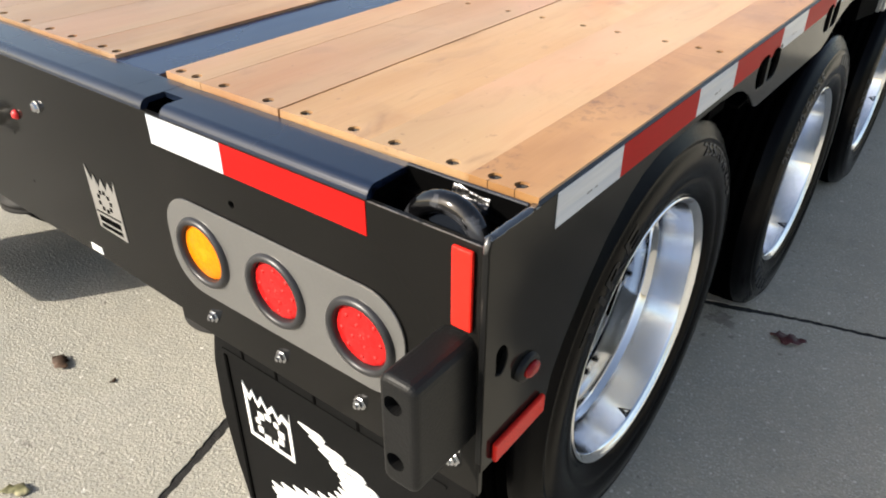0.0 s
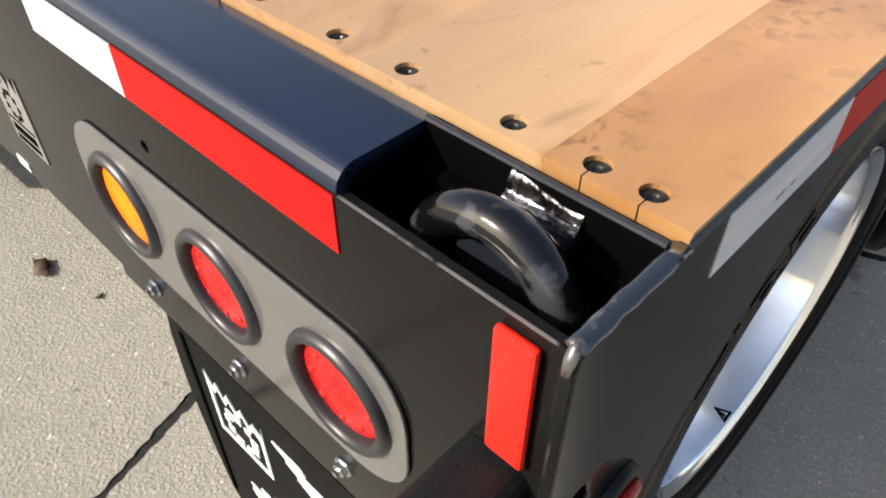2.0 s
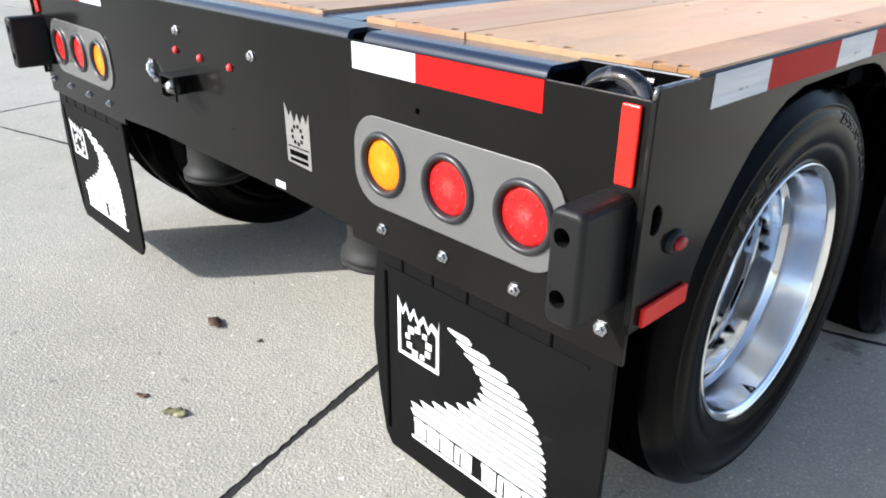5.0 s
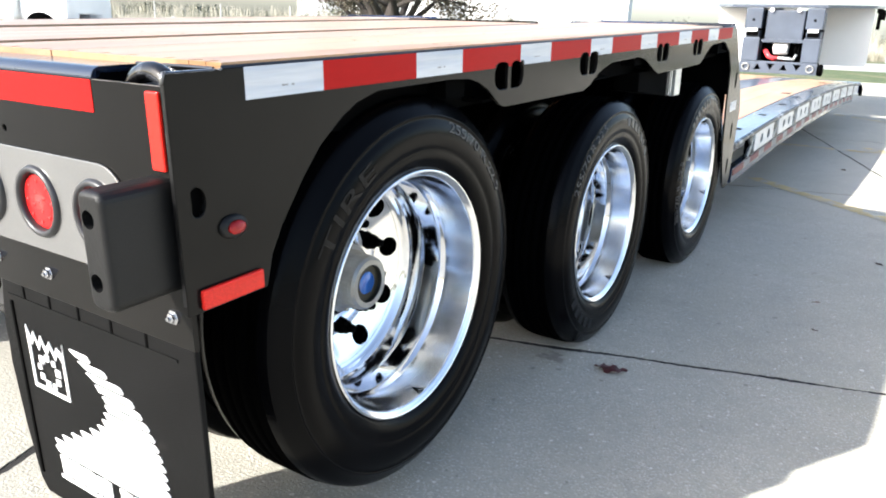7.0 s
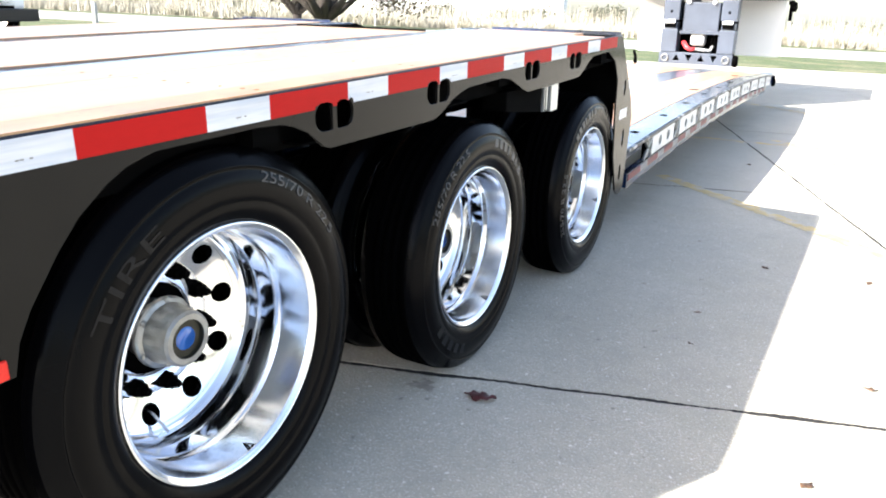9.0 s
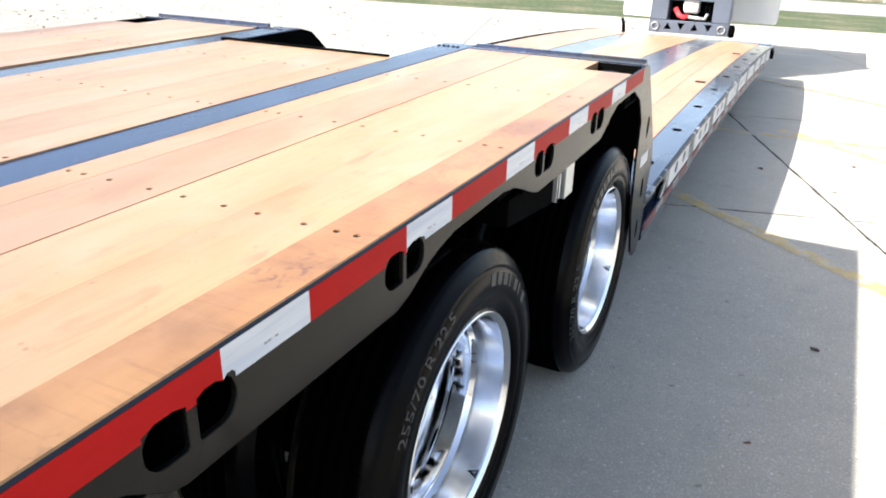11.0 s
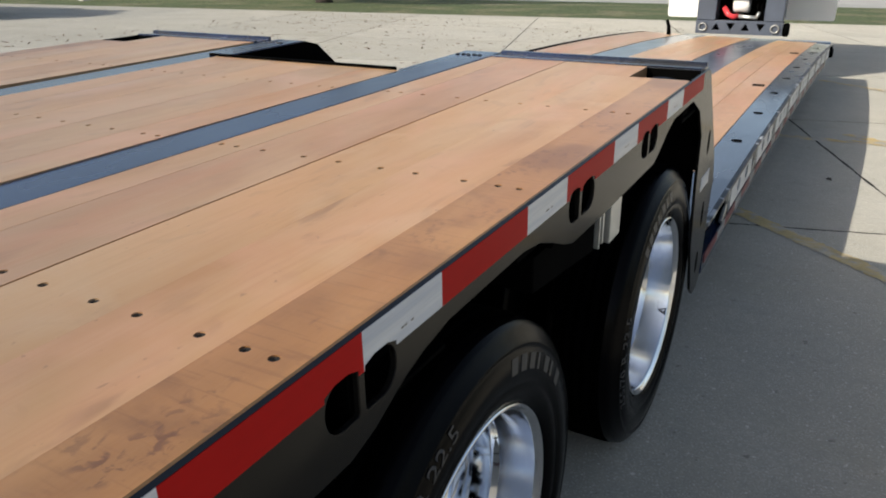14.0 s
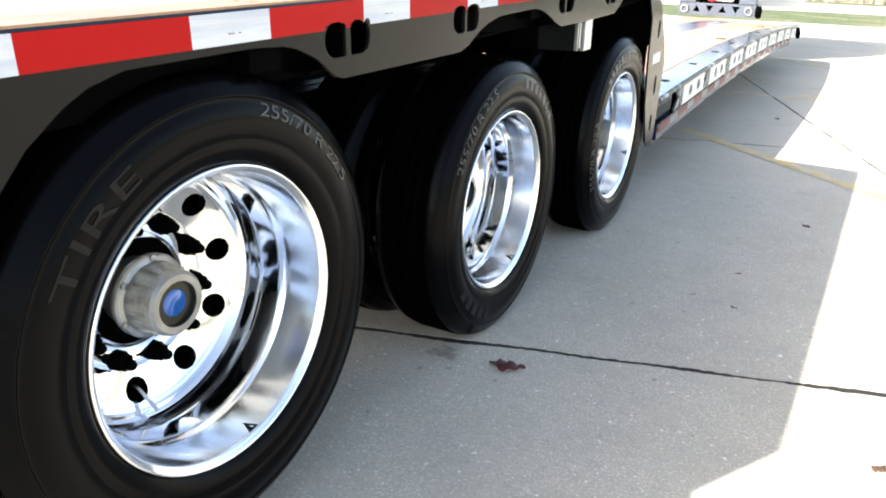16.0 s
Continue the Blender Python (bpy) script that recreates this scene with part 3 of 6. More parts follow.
for face, sign in ((0.0, 1), (-WIDE, -1)):
    plate_ob = part("side_plate", plate(SIDE, side_holes, lambda a, b: (face, a, b), (-0.010 * sign, 0, 0)), BLACK, trailer, "gloss black side plate with arches and slots", bevel=0.0025)
    part("edge_cap", plate([(0.0004, 1.1384), (-0.0031, 1.1425), (-0.0031, 1.1384)], [], lambda a, b: (face + a * sign, 0.089, b), (0, 3.33, 0)), EDGE, plate_ob, "blue-black worn top edge")
    cap = [(face - (0.0056 + 0.0003 * math.sin(5 * i)) * sign, -0.0100 + 0.0110 * i, 1.1368 - 0.0002 * i + 0.0005 * math.sin(2.3 * i)) for i in range(10)]
    weld = tube(cap, [0.0062 + 0.0006 * math.sin(3.7 * i) for i in range(10)], 14)
    for v in weld.verts:
        v.co.z = 1.1372 + (v.co.z - 1.1368) * 0.38
    part("corner_cap", weld, EDGE_CAP, plate_ob, "scuffed weld along the corner's top", smooth=True)
    part("bare_end", tube([(face - 0.005 * sign, -0.0146, 1.122), (face - 0.005 * sign, -0.0132, 1.1312), (face - 0.005 * sign, -0.0095, 1.1368), (face - 0.005 * sign, -0.0045, 1.1386)], [0.0028, 0.0036, 0.0038, 0.0026], 10), BARE_END, plate_ob, "corner rubbed to bare metal", smooth=True)
    part("rubbed_edge", boxes((*sorted((face - 0.0085 * sign, face - 0.0015 * sign)), -0.0146, -0.0141, 0.79, 1.125)), STREAK, plate_ob, "upright edge rubbed in bare streaks")
    part("corner_weld", tube([(face - 0.0095 * sign, -0.0015, z) for z in (0.78, 0.84, 0.9, 0.96, 1.02, 1.06, 1.115)], [0.0026, 0.0032, 0.0028, 0.0034, 0.003, 0.0036, 0.003], 8), WORN, plate_ob, "rubbed upright weld seam", smooth=True)
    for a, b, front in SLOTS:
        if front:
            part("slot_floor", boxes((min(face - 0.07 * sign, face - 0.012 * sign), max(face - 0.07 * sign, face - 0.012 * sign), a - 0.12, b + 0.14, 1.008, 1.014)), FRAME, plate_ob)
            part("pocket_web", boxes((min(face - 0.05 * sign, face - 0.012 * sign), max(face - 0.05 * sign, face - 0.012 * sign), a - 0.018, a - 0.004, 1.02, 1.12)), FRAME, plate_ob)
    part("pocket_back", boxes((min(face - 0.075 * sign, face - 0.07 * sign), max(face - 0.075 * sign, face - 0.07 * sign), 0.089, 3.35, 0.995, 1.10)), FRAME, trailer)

# conspicuity tape down the side: white 178 mm, red 279 mm
for face, sign in ((0.0, 1), (-WIDE, -1)):
    y, k = 0.130, 0
    while y < 3.33:
        end = min(y + (0.1778 if k % 2 == 0 else 0.2794), 3.36)
        edge = [(y, 1.1380), (y, 1.0880)]
        for sa, sb, _ in SLOTS:
            a, b = max(sa - 0.001, y), min(sb + 0.001, end)
            if b - a > 0.004:
                edge = edge[:-1] if a == y else edge + [(a, 1.0880)]
                edge += [(a, 1.0945), (a + 0.3 * (b - a), 1.1005), (b - 0.3 * (b - a), 1.1005), (b, 1.0945)]
                edge += [] if b == end else [(b, 1.0880)]
        if edge[-1][0] < end:
            edge.append((end, 1.0880))
        edge.append((end, 1.1380))
        part("reflective_tape", plate(edge, [], lambda p, q: (face + 0.0002 * sign, p, q), (0.0010 * sign, 0, 0)), WHITE_TAPE if k % 2 == 0 else RED_TAPE, trailer,
             "white reflective tape" if k % 2 == 0 else "red reflective tape")
        if k % 2 == 0 and sign == 1:
            part("printed_mark", boxes(*[(face + 0.0013, face + 0.0016, y + 0.078 + 0.0075 * q, y + 0.084 + 0.0075 * q, 1.1035, 1.1062) for q in range(4) if q != 2]), GREY_PRINT, trailer, "tiny grey printed bars")
        y, k = end, k + 1
    part("reflective_tape", boxes((min(face, face + 0.0012 * sign), max(face, face + 0.0012 * sign), 3.50, 3.64, 0.70, 0.75)), WHITE_TAPE, trailer, "white reflective tape")

# rear plate
rear_outline = [(-0.012, 1.117), (-0.195, 1.117), (-0.195, 1.119), (opp(-0.195), 1.119), (opp(-0.195), 1.117), (opp(-0.012), 1.117), (opp(-0.012), 0.705),
                (opp(-0.69), 0.705), (opp(-0.69), 0.725), (-1.66, 0.735), (-0.94, 0.735), (-0.69, 0.725), (-0.69, 0.705), (-0.012, 0.705)]
lamp_x = (-0.574, -0.396, -0.218)
lamp_holes = [circle(x, 0.894, 0.0565, 32) for q in lamp_x for x in (q, opp(q))]
pins = [circle(-0.479, 1.016, 0.0065, 10)] + [circle(x, z, 0.003, 8) for x, z in ((-1.36, 0.96), (-1.19, 0.945), (-1.33, 0.86), (-1.17, 0.84))]
rear = part("rear_plate", plate(rear_outline, pins + lamp_holes, lambda a, b: (a, 0.0, b), (0, 0.010, 0)), BLACK, trailer, "satin black rear bumper plate", bevel=0.002)
part("rubbed_edge", boxes((-0.194, -0.013, 0.0002, 0.0022, 1.1171, 1.1178)), WORN, rear, "rubbed bright top edge")
part("corner_gusset", boxes((-0.011, -0.001, 0.001, 0.012, 0.775, 1.12)), BLACK, rear)

# bent rear crossmember between the beams, with square stake openings
BEND = [(0.0005, 1.116)] + [(0.0185 - 0.018 * math.cos(radians(10 * i)), 1.118 + 0.018 * math.sin(radians(10 * i))) for i in range(10)]


def bent(x0, x1, notch):
    """A sill bent over its front edge, with a square notch let into it."""
    spans = [(x0, notch[0]), (notch[1], x1)] if notch else [(x0, x1)]
    bms = []
    for a, b in spans:
        bm = bmesh.new()
        prof = BEND + [(0.088, 1.136), (0.088, 1.126), (0.018, 1.126), (0.010, 1.116)]
        rings = [[bm.verts.new((x, y, z)) for y, z in prof] for x in (a, b)]
        for i in range(len(prof)):
            k = (i + 1) % len(prof)
            bm.faces.new((rings[0][i], rings[0][k], rings[1][k], rings[1][i]))
        for ring in rings:
            bm.faces.new(ring)
        bms.append(bm)
    if notch:
        bms.append(boxes((notch[0] - 0.001, notch[1] + 0.001, 0.048, 0.0878, 1.126, 1.1357)))
    return join(*bms)


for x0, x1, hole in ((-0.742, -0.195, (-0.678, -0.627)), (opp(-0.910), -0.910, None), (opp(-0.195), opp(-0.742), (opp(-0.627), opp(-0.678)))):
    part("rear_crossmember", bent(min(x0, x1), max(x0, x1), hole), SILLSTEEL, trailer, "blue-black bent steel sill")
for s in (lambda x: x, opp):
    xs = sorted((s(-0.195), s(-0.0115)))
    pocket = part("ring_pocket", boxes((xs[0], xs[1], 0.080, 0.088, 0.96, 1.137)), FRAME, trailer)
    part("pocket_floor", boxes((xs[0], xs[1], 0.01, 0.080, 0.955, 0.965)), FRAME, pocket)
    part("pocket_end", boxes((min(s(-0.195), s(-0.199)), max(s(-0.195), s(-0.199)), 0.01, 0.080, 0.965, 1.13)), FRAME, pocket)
    part("pocket_lip", tube([(xs[0], 0.0825, 1.137), (xs[1], 0.0825, 1.138)], 0.0028, 8), EDGE, pocket, "thin bare-edged lip")
    ring = [(s(-0.094) + 0.0525 * math.cos(a), 0.034 + 0.003 * math.sin(a), 1.087 + 0.0455 * math.sin(a)) for a in [2 * math.pi * i / 32 for i in range(33)]]
    part("tie_down_ring", tube(ring, 0.0150, 16, ends=False), EDGE_RING, trailer, "scuffed black forged lashing ring", smooth=True)
    lug = part("ring_lug", plate([(s(-0.0925) + a, 1.0915 + b) for a, b in rounded(0.060, 0.053, 0.007, 4)], [], lambda a, b: (a, 0.034, b), (0, 0.046, 0)), LUG, trailer, "gloss black lug welded in the pocket", bevel=0.002)
    bm, rows_w, wr = bmesh.new(), [], random.Random(12)
    for i in range(36):
        f = i / 35
        rise = 0.0165 - 0.006 * f + 0.0012 * math.sin(7 * f)
        rows_w.append([bm.verts.new((s(-0.1195 + 0.056 * f), y + wr.uniform(-0.0007, 0.0007), z + wr.uniform(-0.0005, 0.0005)))
                       for y, z in ((0.0805, 1.1185 + rise), (0.0790, 1.1180 + rise * 0.96), (0.0780, 1.1180 + rise * 0.7), (0.0768, 1.1180 + rise * 0.4), (0.0750, 1.1200), (0.0730, 1.1198), (0.0715, 1.1170))])
    for a, b in zip(rows_w, rows_w[1:]):
        for k in range(6):
            bm.faces.new((a[k], a[k + 1], b[k + 1], b[k]))
    part("lug_weld", bm, WELD, lug, "shiny weld fillet", smooth=True)

# deck beams
for s in (lambda x: x, opp):
    x0, x1 = sorted((s(-0.900), s(-0.752)))
    web0, web1 = x0 + 0.06, x1 - 0.06
    bm = plate([(x0, 0.74), (x1, 0.74), (x1, 0.765), (web1, 0.765), (web1, 1.112), (x1, 1.112), (x1, 1.1440), (x0, 1.1440), (x0, 1.112), (web0, 1.112), (web0, 0.765), (x0, 0.765)], [], lambda a, b: (a, 0.0885, b), (0, 3.3715, 0))
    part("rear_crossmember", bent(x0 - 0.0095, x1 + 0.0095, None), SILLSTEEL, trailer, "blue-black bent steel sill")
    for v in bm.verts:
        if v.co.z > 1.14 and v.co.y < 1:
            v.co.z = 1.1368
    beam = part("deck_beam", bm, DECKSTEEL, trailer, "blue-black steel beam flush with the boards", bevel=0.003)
    # Thin black strips added over the beam's paint in place of shade.
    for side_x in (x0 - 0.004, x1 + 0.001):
        part("beam_side", boxes((side_x, side_x + 0.003, 3.0, 3.46, 0.74, 1.139)), FRAME, beam, "black strip painting in shade along the beam")
    # the beam drops to the main deck
    pts = [(3.461, 1.1435), (3.55, 1.12), (3.95, 0.80), (4.25, low(x0, 4.25) + 0.004), (4.25, low(x0, 4.25) - 0.22), (3.46, 0.60)]
    part("drop_beam", plate(pts, [], lambda a, b: (x0, a, b), (x1 - x0, 0, 0)), FRAME, beam)
    part("weld_beads", join(*[lathe([(1.1435, 0.010), (1.147, 0.008), (1.149, 0.002)], 8, (x0 + 0.02 + 0.022 * i, 3.36 + 0.004 * (i % 2), 0), "z") for i in range(5)]), WELD, beam, "shiny weld dabs")
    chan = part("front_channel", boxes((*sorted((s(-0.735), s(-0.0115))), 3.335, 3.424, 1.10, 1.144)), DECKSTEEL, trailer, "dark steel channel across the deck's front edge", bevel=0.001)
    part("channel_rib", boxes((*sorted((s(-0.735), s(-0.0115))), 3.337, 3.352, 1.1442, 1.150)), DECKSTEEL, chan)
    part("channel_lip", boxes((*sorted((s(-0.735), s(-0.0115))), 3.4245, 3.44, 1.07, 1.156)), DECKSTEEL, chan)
    # Lower part of the same lip, blackened for the shade inside the arch.
    part("channel_skirt", boxes((*sorted((s(-0.735), s(-0.0115))), 3.4245, 3.44, 0.80, 1.0699)), FRAME, chan)
part("centre_lip", boxes((-1.735, -0.905, 2.972, 2.985, 1.140, 1.152), (-1.68, -0.903, 2.972, 2.982, 0.70, 1.14)), FRAME, trailer, "dark steel lip at the front of the centre boards")
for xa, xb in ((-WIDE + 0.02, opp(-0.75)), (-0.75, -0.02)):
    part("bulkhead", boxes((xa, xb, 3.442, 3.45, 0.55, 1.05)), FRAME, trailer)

# deck boards with countersunk bolts
ROWS_Y = (0.107, 0.77, 1.405, 2.01, 2.64)
RIGHT = [(-0.0026, -0.105, (-0.037, -0.076)), (-0.105, -0.272, (-0.141, -0.239)), (-0.272, -0.453, (-0.314, -0.410)), (-0.453, -0.640, (-0.494, -0.599)), (-0.640, -0.733, (-0.670, -0.712))]
CENTRE = [(-0.885, -1.010, (-0.905, -0.952)), (-1.010, -1.192, (-1.057, -1.140)), (-1.192, -1.376, (-1.235, -1.330)), (-1.376, -1.560, (-1.420, -1.520)), (-1.560, -1.698, (-1.60, -1.66))]
BOLT = mesh_of("bolt", lathe([(DECK - 0.0055, 0.0), (DECK - 0.0045, 0.0030), (DECK - 0.0032, 0.0040), (DECK - 0.0034, 0.0086), (DECK - 0.03, 0.0088)], 12, axis="z"), BARE)
SMALL_BOLT = mesh_of("bolt", lathe([(DECK - 0.0045, 0.0), (DECK - 0.0035, 0.0026), (DECK - 0.0018, 0.0032), (DECK - 0.0018, 0.0064), (DECK - 0.03, 0.0066)], 12, axis="z"), BARE)


def board(x0, x1, y0, y1, bolt_x, bolt_y, mat):
    a, b = min(x0, x1) + 0.0007, max(x0, x1) - 0.0007
    tight = lambda x: 0.0006 if abs(x + 0.272) < 0.002 or abs(x + 0.105) < 0.002 else 0
    a, b = a - tight(a), b + tight(b)
    a, b = a + (0.0016 if abs(a + 0.453) < 0.002 else 0), b - (0.0016 if abs(b + 0.453) < 0.002 else 0)
    holes = [circle(x, y, 0.0094 if y < 0.2 else 0.0068, 14) for x in bolt_x for y in bolt_y]
    bm = plate([(a, y0), (b, y0), (b, y1), (a, y1)], holes, lambda p, q: (p, q, DECK), (0, 0, -0.036))
    ob = part("deck_board", bm, mat, trailer, "", bevel=0.0)
    for x in bolt_x:
        for y in bolt_y:
            o = part("bolt", BOLT if y < 0.2 else SMALL_BOLT, None, ob)
            o.location = (x, y, 0)
    return ob


for s in (lambda x: x, opp):
    for i, (x0, x1, bx) in enumerate(RIGHT):
        end = 3.332 if i > 1 else 3.13
        board(s(x0), s(x1), 0.091, end, [s(x) for x in bx], ROWS_Y, WOOD_EDGE if i == 0 else WOOD)["label"] = "darker scuffed edge board" if i == 0 else "oiled hardwood deck board"
for x0, x1, bx in CENTRE:
    centre_board = board(x0, x1, 0.091, 2.970, bx, ROWS_Y, WOOD)
    centre_board["label"], centre_board.location.z = "oiled hardwood deck board", -0.003
part("deck_frame", boxes(*[(-WIDE + 0.02, -0.02, y - 0.04, y + 0.04, 1.03, 1.108) for y in ROWS_Y], (-WIDE + 0.02, opp(-0.75), 3.16, 3.24, 1.03, 1.108), (-0.75, -0.02, 3.16, 3.24, 1.03, 1.108)), FRAME, trailer)
# split ends of the edge boards
for s in (lambda x: x, opp):
    for cx, c1 in ((-0.0765, 0.0985), (-0.0372, 0.0985)):
        part("crack", boxes((*sorted((s(cx - 0.0004), s(cx + 0.0003))), 0.0906, c1, 1.1185, DECK + 0.0003)), FRAME, trailer)
# lashing pocket in the front corner of the side deck
for s in (lambda x: x, opp):
    xs = sorted((s(-0.272), s(-0.0125)))
    part("front_pocket", boxes((xs[0], xs[1], 3.3305, 3.3345, 1.03, 1.1435), (xs[0], xs[1], 3.13, 3.335, 1.02, 1.03), (xs[0], xs[1], 3.131, 3.135, 1.03, 1.14), (xs[0], min(xs[0], xs[1]) + 0.004, 3.13, 3.335, 1.03, 1.145)), FRAME, trailer)
    part("deck_board", boxes((*sorted((s(-0.178), s(-0.2715))), 3.131, 3.332, 1.1105, DECK)), WOOD, trailer, "short hardwood filler board")
    part("lashing_ring", tube([(s(-0.115) + 0.062 * math.cos(a), 3.27 + 0.035 * math.sin(a), 1.092 + 0.02 * math.sin(a)) for a in [2 * math.pi * i / 20 for i in range(21)]], 0.011, 8, ends=False), LUG, trailer, smooth=True)

# ---- tail: lamps, reflectors, bumper, flaps ----
for s in (lambda x: x, opp):
    cx = s(-0.400)
    part("light_panel", plate([(cx + a, 0.894 + b) for a, b in rounded(0.530, 0.184, 0.07, 8)], [circle(s(q), 0.894, 0.0565, 32) for q in lamp_x], lambda a, b: (a, -0.0005, b), (0, -0.004, 0)), STAINLESS, trailer, "grey metal plate holding three round lamps", bevel=0.0015)
    for i, lx in enumerate(lamp_x):
        lx = s(lx)
        lamp = part("tail_light", lathe([(0.012, 0.053), (0.002, 0.0525), (-0.0015, 0.050), (-0.003, 0.046), (-0.0042, 0.03), (-0.0045, 0.0)], 36, (lx, 0, 0.894), "y"), AMBER if i == 0 else RED_LENS, trailer, "round amber lamp" if i == 0 else "round red lamp", smooth=True)
        part("grommet", lathe([(-0.0045, 0.0655), (-0.007, 0.0650), (-0.0115, 0.0625), (-0.0130, 0.0590), (-0.0125, 0.0555), (-0.0105, 0.0530), (-0.006, 0.0515), (0.008, 0.0510)], 40, (lx, 0, 0.894), "y"), GROMMET, lamp, "black rubber grommet", smooth=True)
        for k in range(0 if i == 0 else 13):
            r, a = (0.0, 0.0) if k == 0 else ((0.018, k * math.pi / 2 + 0.4) if k < 5 else (0.037, (k - 5) * math.pi / 4))
            part("diode", lathe([(-0.0025, 0.0042), (-0.0046, 0.0034), (-0.0052, 0.0)], 10, (lx + r * math.cos(a), 0.0, 0.894 + r * math.sin(a)), "y"), DIODE, lamp, smooth=True)
    bx = sorted((s(-0.0580), s(-0.0275)))
    part("rear_reflector", boxes((bx[0], bx[1], -0.0075, -0.0005, 0.994, 1.110)), RED_FACET, trailer, "upright red plastic reflector", bevel=0.003)
    bump_x, bump_z, reach = s(-0.0515), 0.896, 0.118
    bores = [circle(s(-0.0570), z, 0.0140, 18) for z in (0.944, 0.850)]
    front, bm, loops = plate([(bump_x + a, bump_z + b) for a, b in rounded(0.058 - 0.020, 0.178 - 0.020, 0.006, 4)], bores, lambda a, b: (a, -reach, b), (0, 0.05, 0)), bmesh.new(), []
    for k in range(6):
        f = radians(18 * k)
        ins, yy = 0.010 * (1 - math.sin(f)), -reach + 0.010 * (1 - math.cos(f))
        loops.append([bm.verts.new((bump_x + a, yy, bump_z + b)) for a, b in rounded(0.058 - 2 * ins, 0.178 - 2 * ins, 0.006 + 0.010 * math.sin(f), 4)])
    loops.append([bm.verts.new((v.co.x, -0.0005, v.co.z)) for v in loops[-1]])
    for la, lb in zip(loops, loops[1:]):
        for k in range(len(la)):
            bm.faces.new((la[k], la[(k + 1) % len(la)], lb[(k + 1) % len(la)], lb[k]))
    bump_ob = part("dock_bumper", join(front, bm), PLASTIC, trailer, "black moulded rubber dock bumper with two bolt holes", smooth=False)
    part("bore_back", boxes((s(-0.0570) - 0.015, s(-0.0570) + 0.015, -0.086, -0.082, 0.835, 0.965)), FRAME, bump_ob)
    for b_x in (-0.585, -0.408, -0.232, -0.055):
        part("flap_bolt", lathe([(-0.0005, 0.013), (-0.003, 0.013), (-0.0035, 0.009), (-0.009, 0.0085), (-0.010, 0.004), (-0.014, 0.004), (-0.0145, 0.0)], 6, (s(b_x), 0, 0.756), "y"), ZINC, trailer, "zinc flap bolt with washer")
    # side marker, low reflector
    side_x = 0.0 if s(-1) == -1 else -WIDE
    d = 1 if side_x == 0.0 else -1
    oval = lathe([(side_x + 0.0005 * d, 0.027), (side_x + 0.006 * d, 0.026), (side_x + 0.009 * d, 0.021), (side_x + 0.009 * d, 0.0)], 28, (0, 0.084, 0), "x")
    bmesh.ops.transform(oval, matrix=Matrix.Translation((0, 0, 0.896)) @ Matrix.Diagonal((1, 1, 0.72, 1)), verts=oval.verts)
    # Black plate added right behind the hole so that it reads fully dark.
    part("hole_backing", boxes((*sorted((side_x - 0.0102 * d, side_x - 0.014 * d)), 0.012, 0.06, 0.90, 0.99)), FRAME, trailer)
    mark = part("side_marker", oval, PLASTIC, trailer, "small oval side marker lamp", smooth=True)
    dome = lathe([(side_x + 0.009 * d, 0.0185), (side_x + 0.013 * d, 0.0178), (side_x + 0.016 * d, 0.0135), (side_x + 0.0172 * d, 0.006), (side_x + 0.0173 * d, 0.0)], 24, (0, 0.0, 0), "x")
    bmesh.ops.transform(dome, matrix=Matrix.Translation((0, 0.085, 0.896)) @ Matrix.Diagonal((1, 0.95, 0.62, 1)), verts=dome.verts)
    part("marker_lens", dome, MARKER_RED, mark, "dark red domed lens", smooth=True)
    part("side_reflector", boxes((*sorted((side_x + 0.0005 * d, side_x + 0.009 * d)), 0.010, 0.136, 0.778, 0.811)), RED_FACET, trailer, "slim red side reflector", bevel=0.003)

# rear reflective tape
for x0, x1, mat, lab in ((-0.664, -0.483, WHITE_TAPE, "white reflective tape"), (-0.483, -0.197, RED_TAPE, "red reflective tape")):
    for s in (lambda x: x, opp):
        part("reflective_tape", boxes((*sorted((s(x0), s(x1))), -0.0012, 0.0, 1.0665, 1.1165)), mat, trailer, lab)

# mud flaps
FLAP_OUT = [(-0.030, 0.80), (-0.617, 0.80), (-0.620, 0.70), (-0.638, 0.62), (-0.645, 0.50), (-0.632, 0.35), (-0.612, 0.235), (-0.588, 0.20), (-0.06, 0.20), (-0.032, 0.235), (-0.028, 0.5)]


def lerp_at(table, z):
    for (z0, x0), (z1, x1) in zip(table, table[1:]):
        if z1 <= z <= z0:
            return x0 + (x1 - x0) * (z0 - z) / (z0 - z1)
    return table[-1][1]


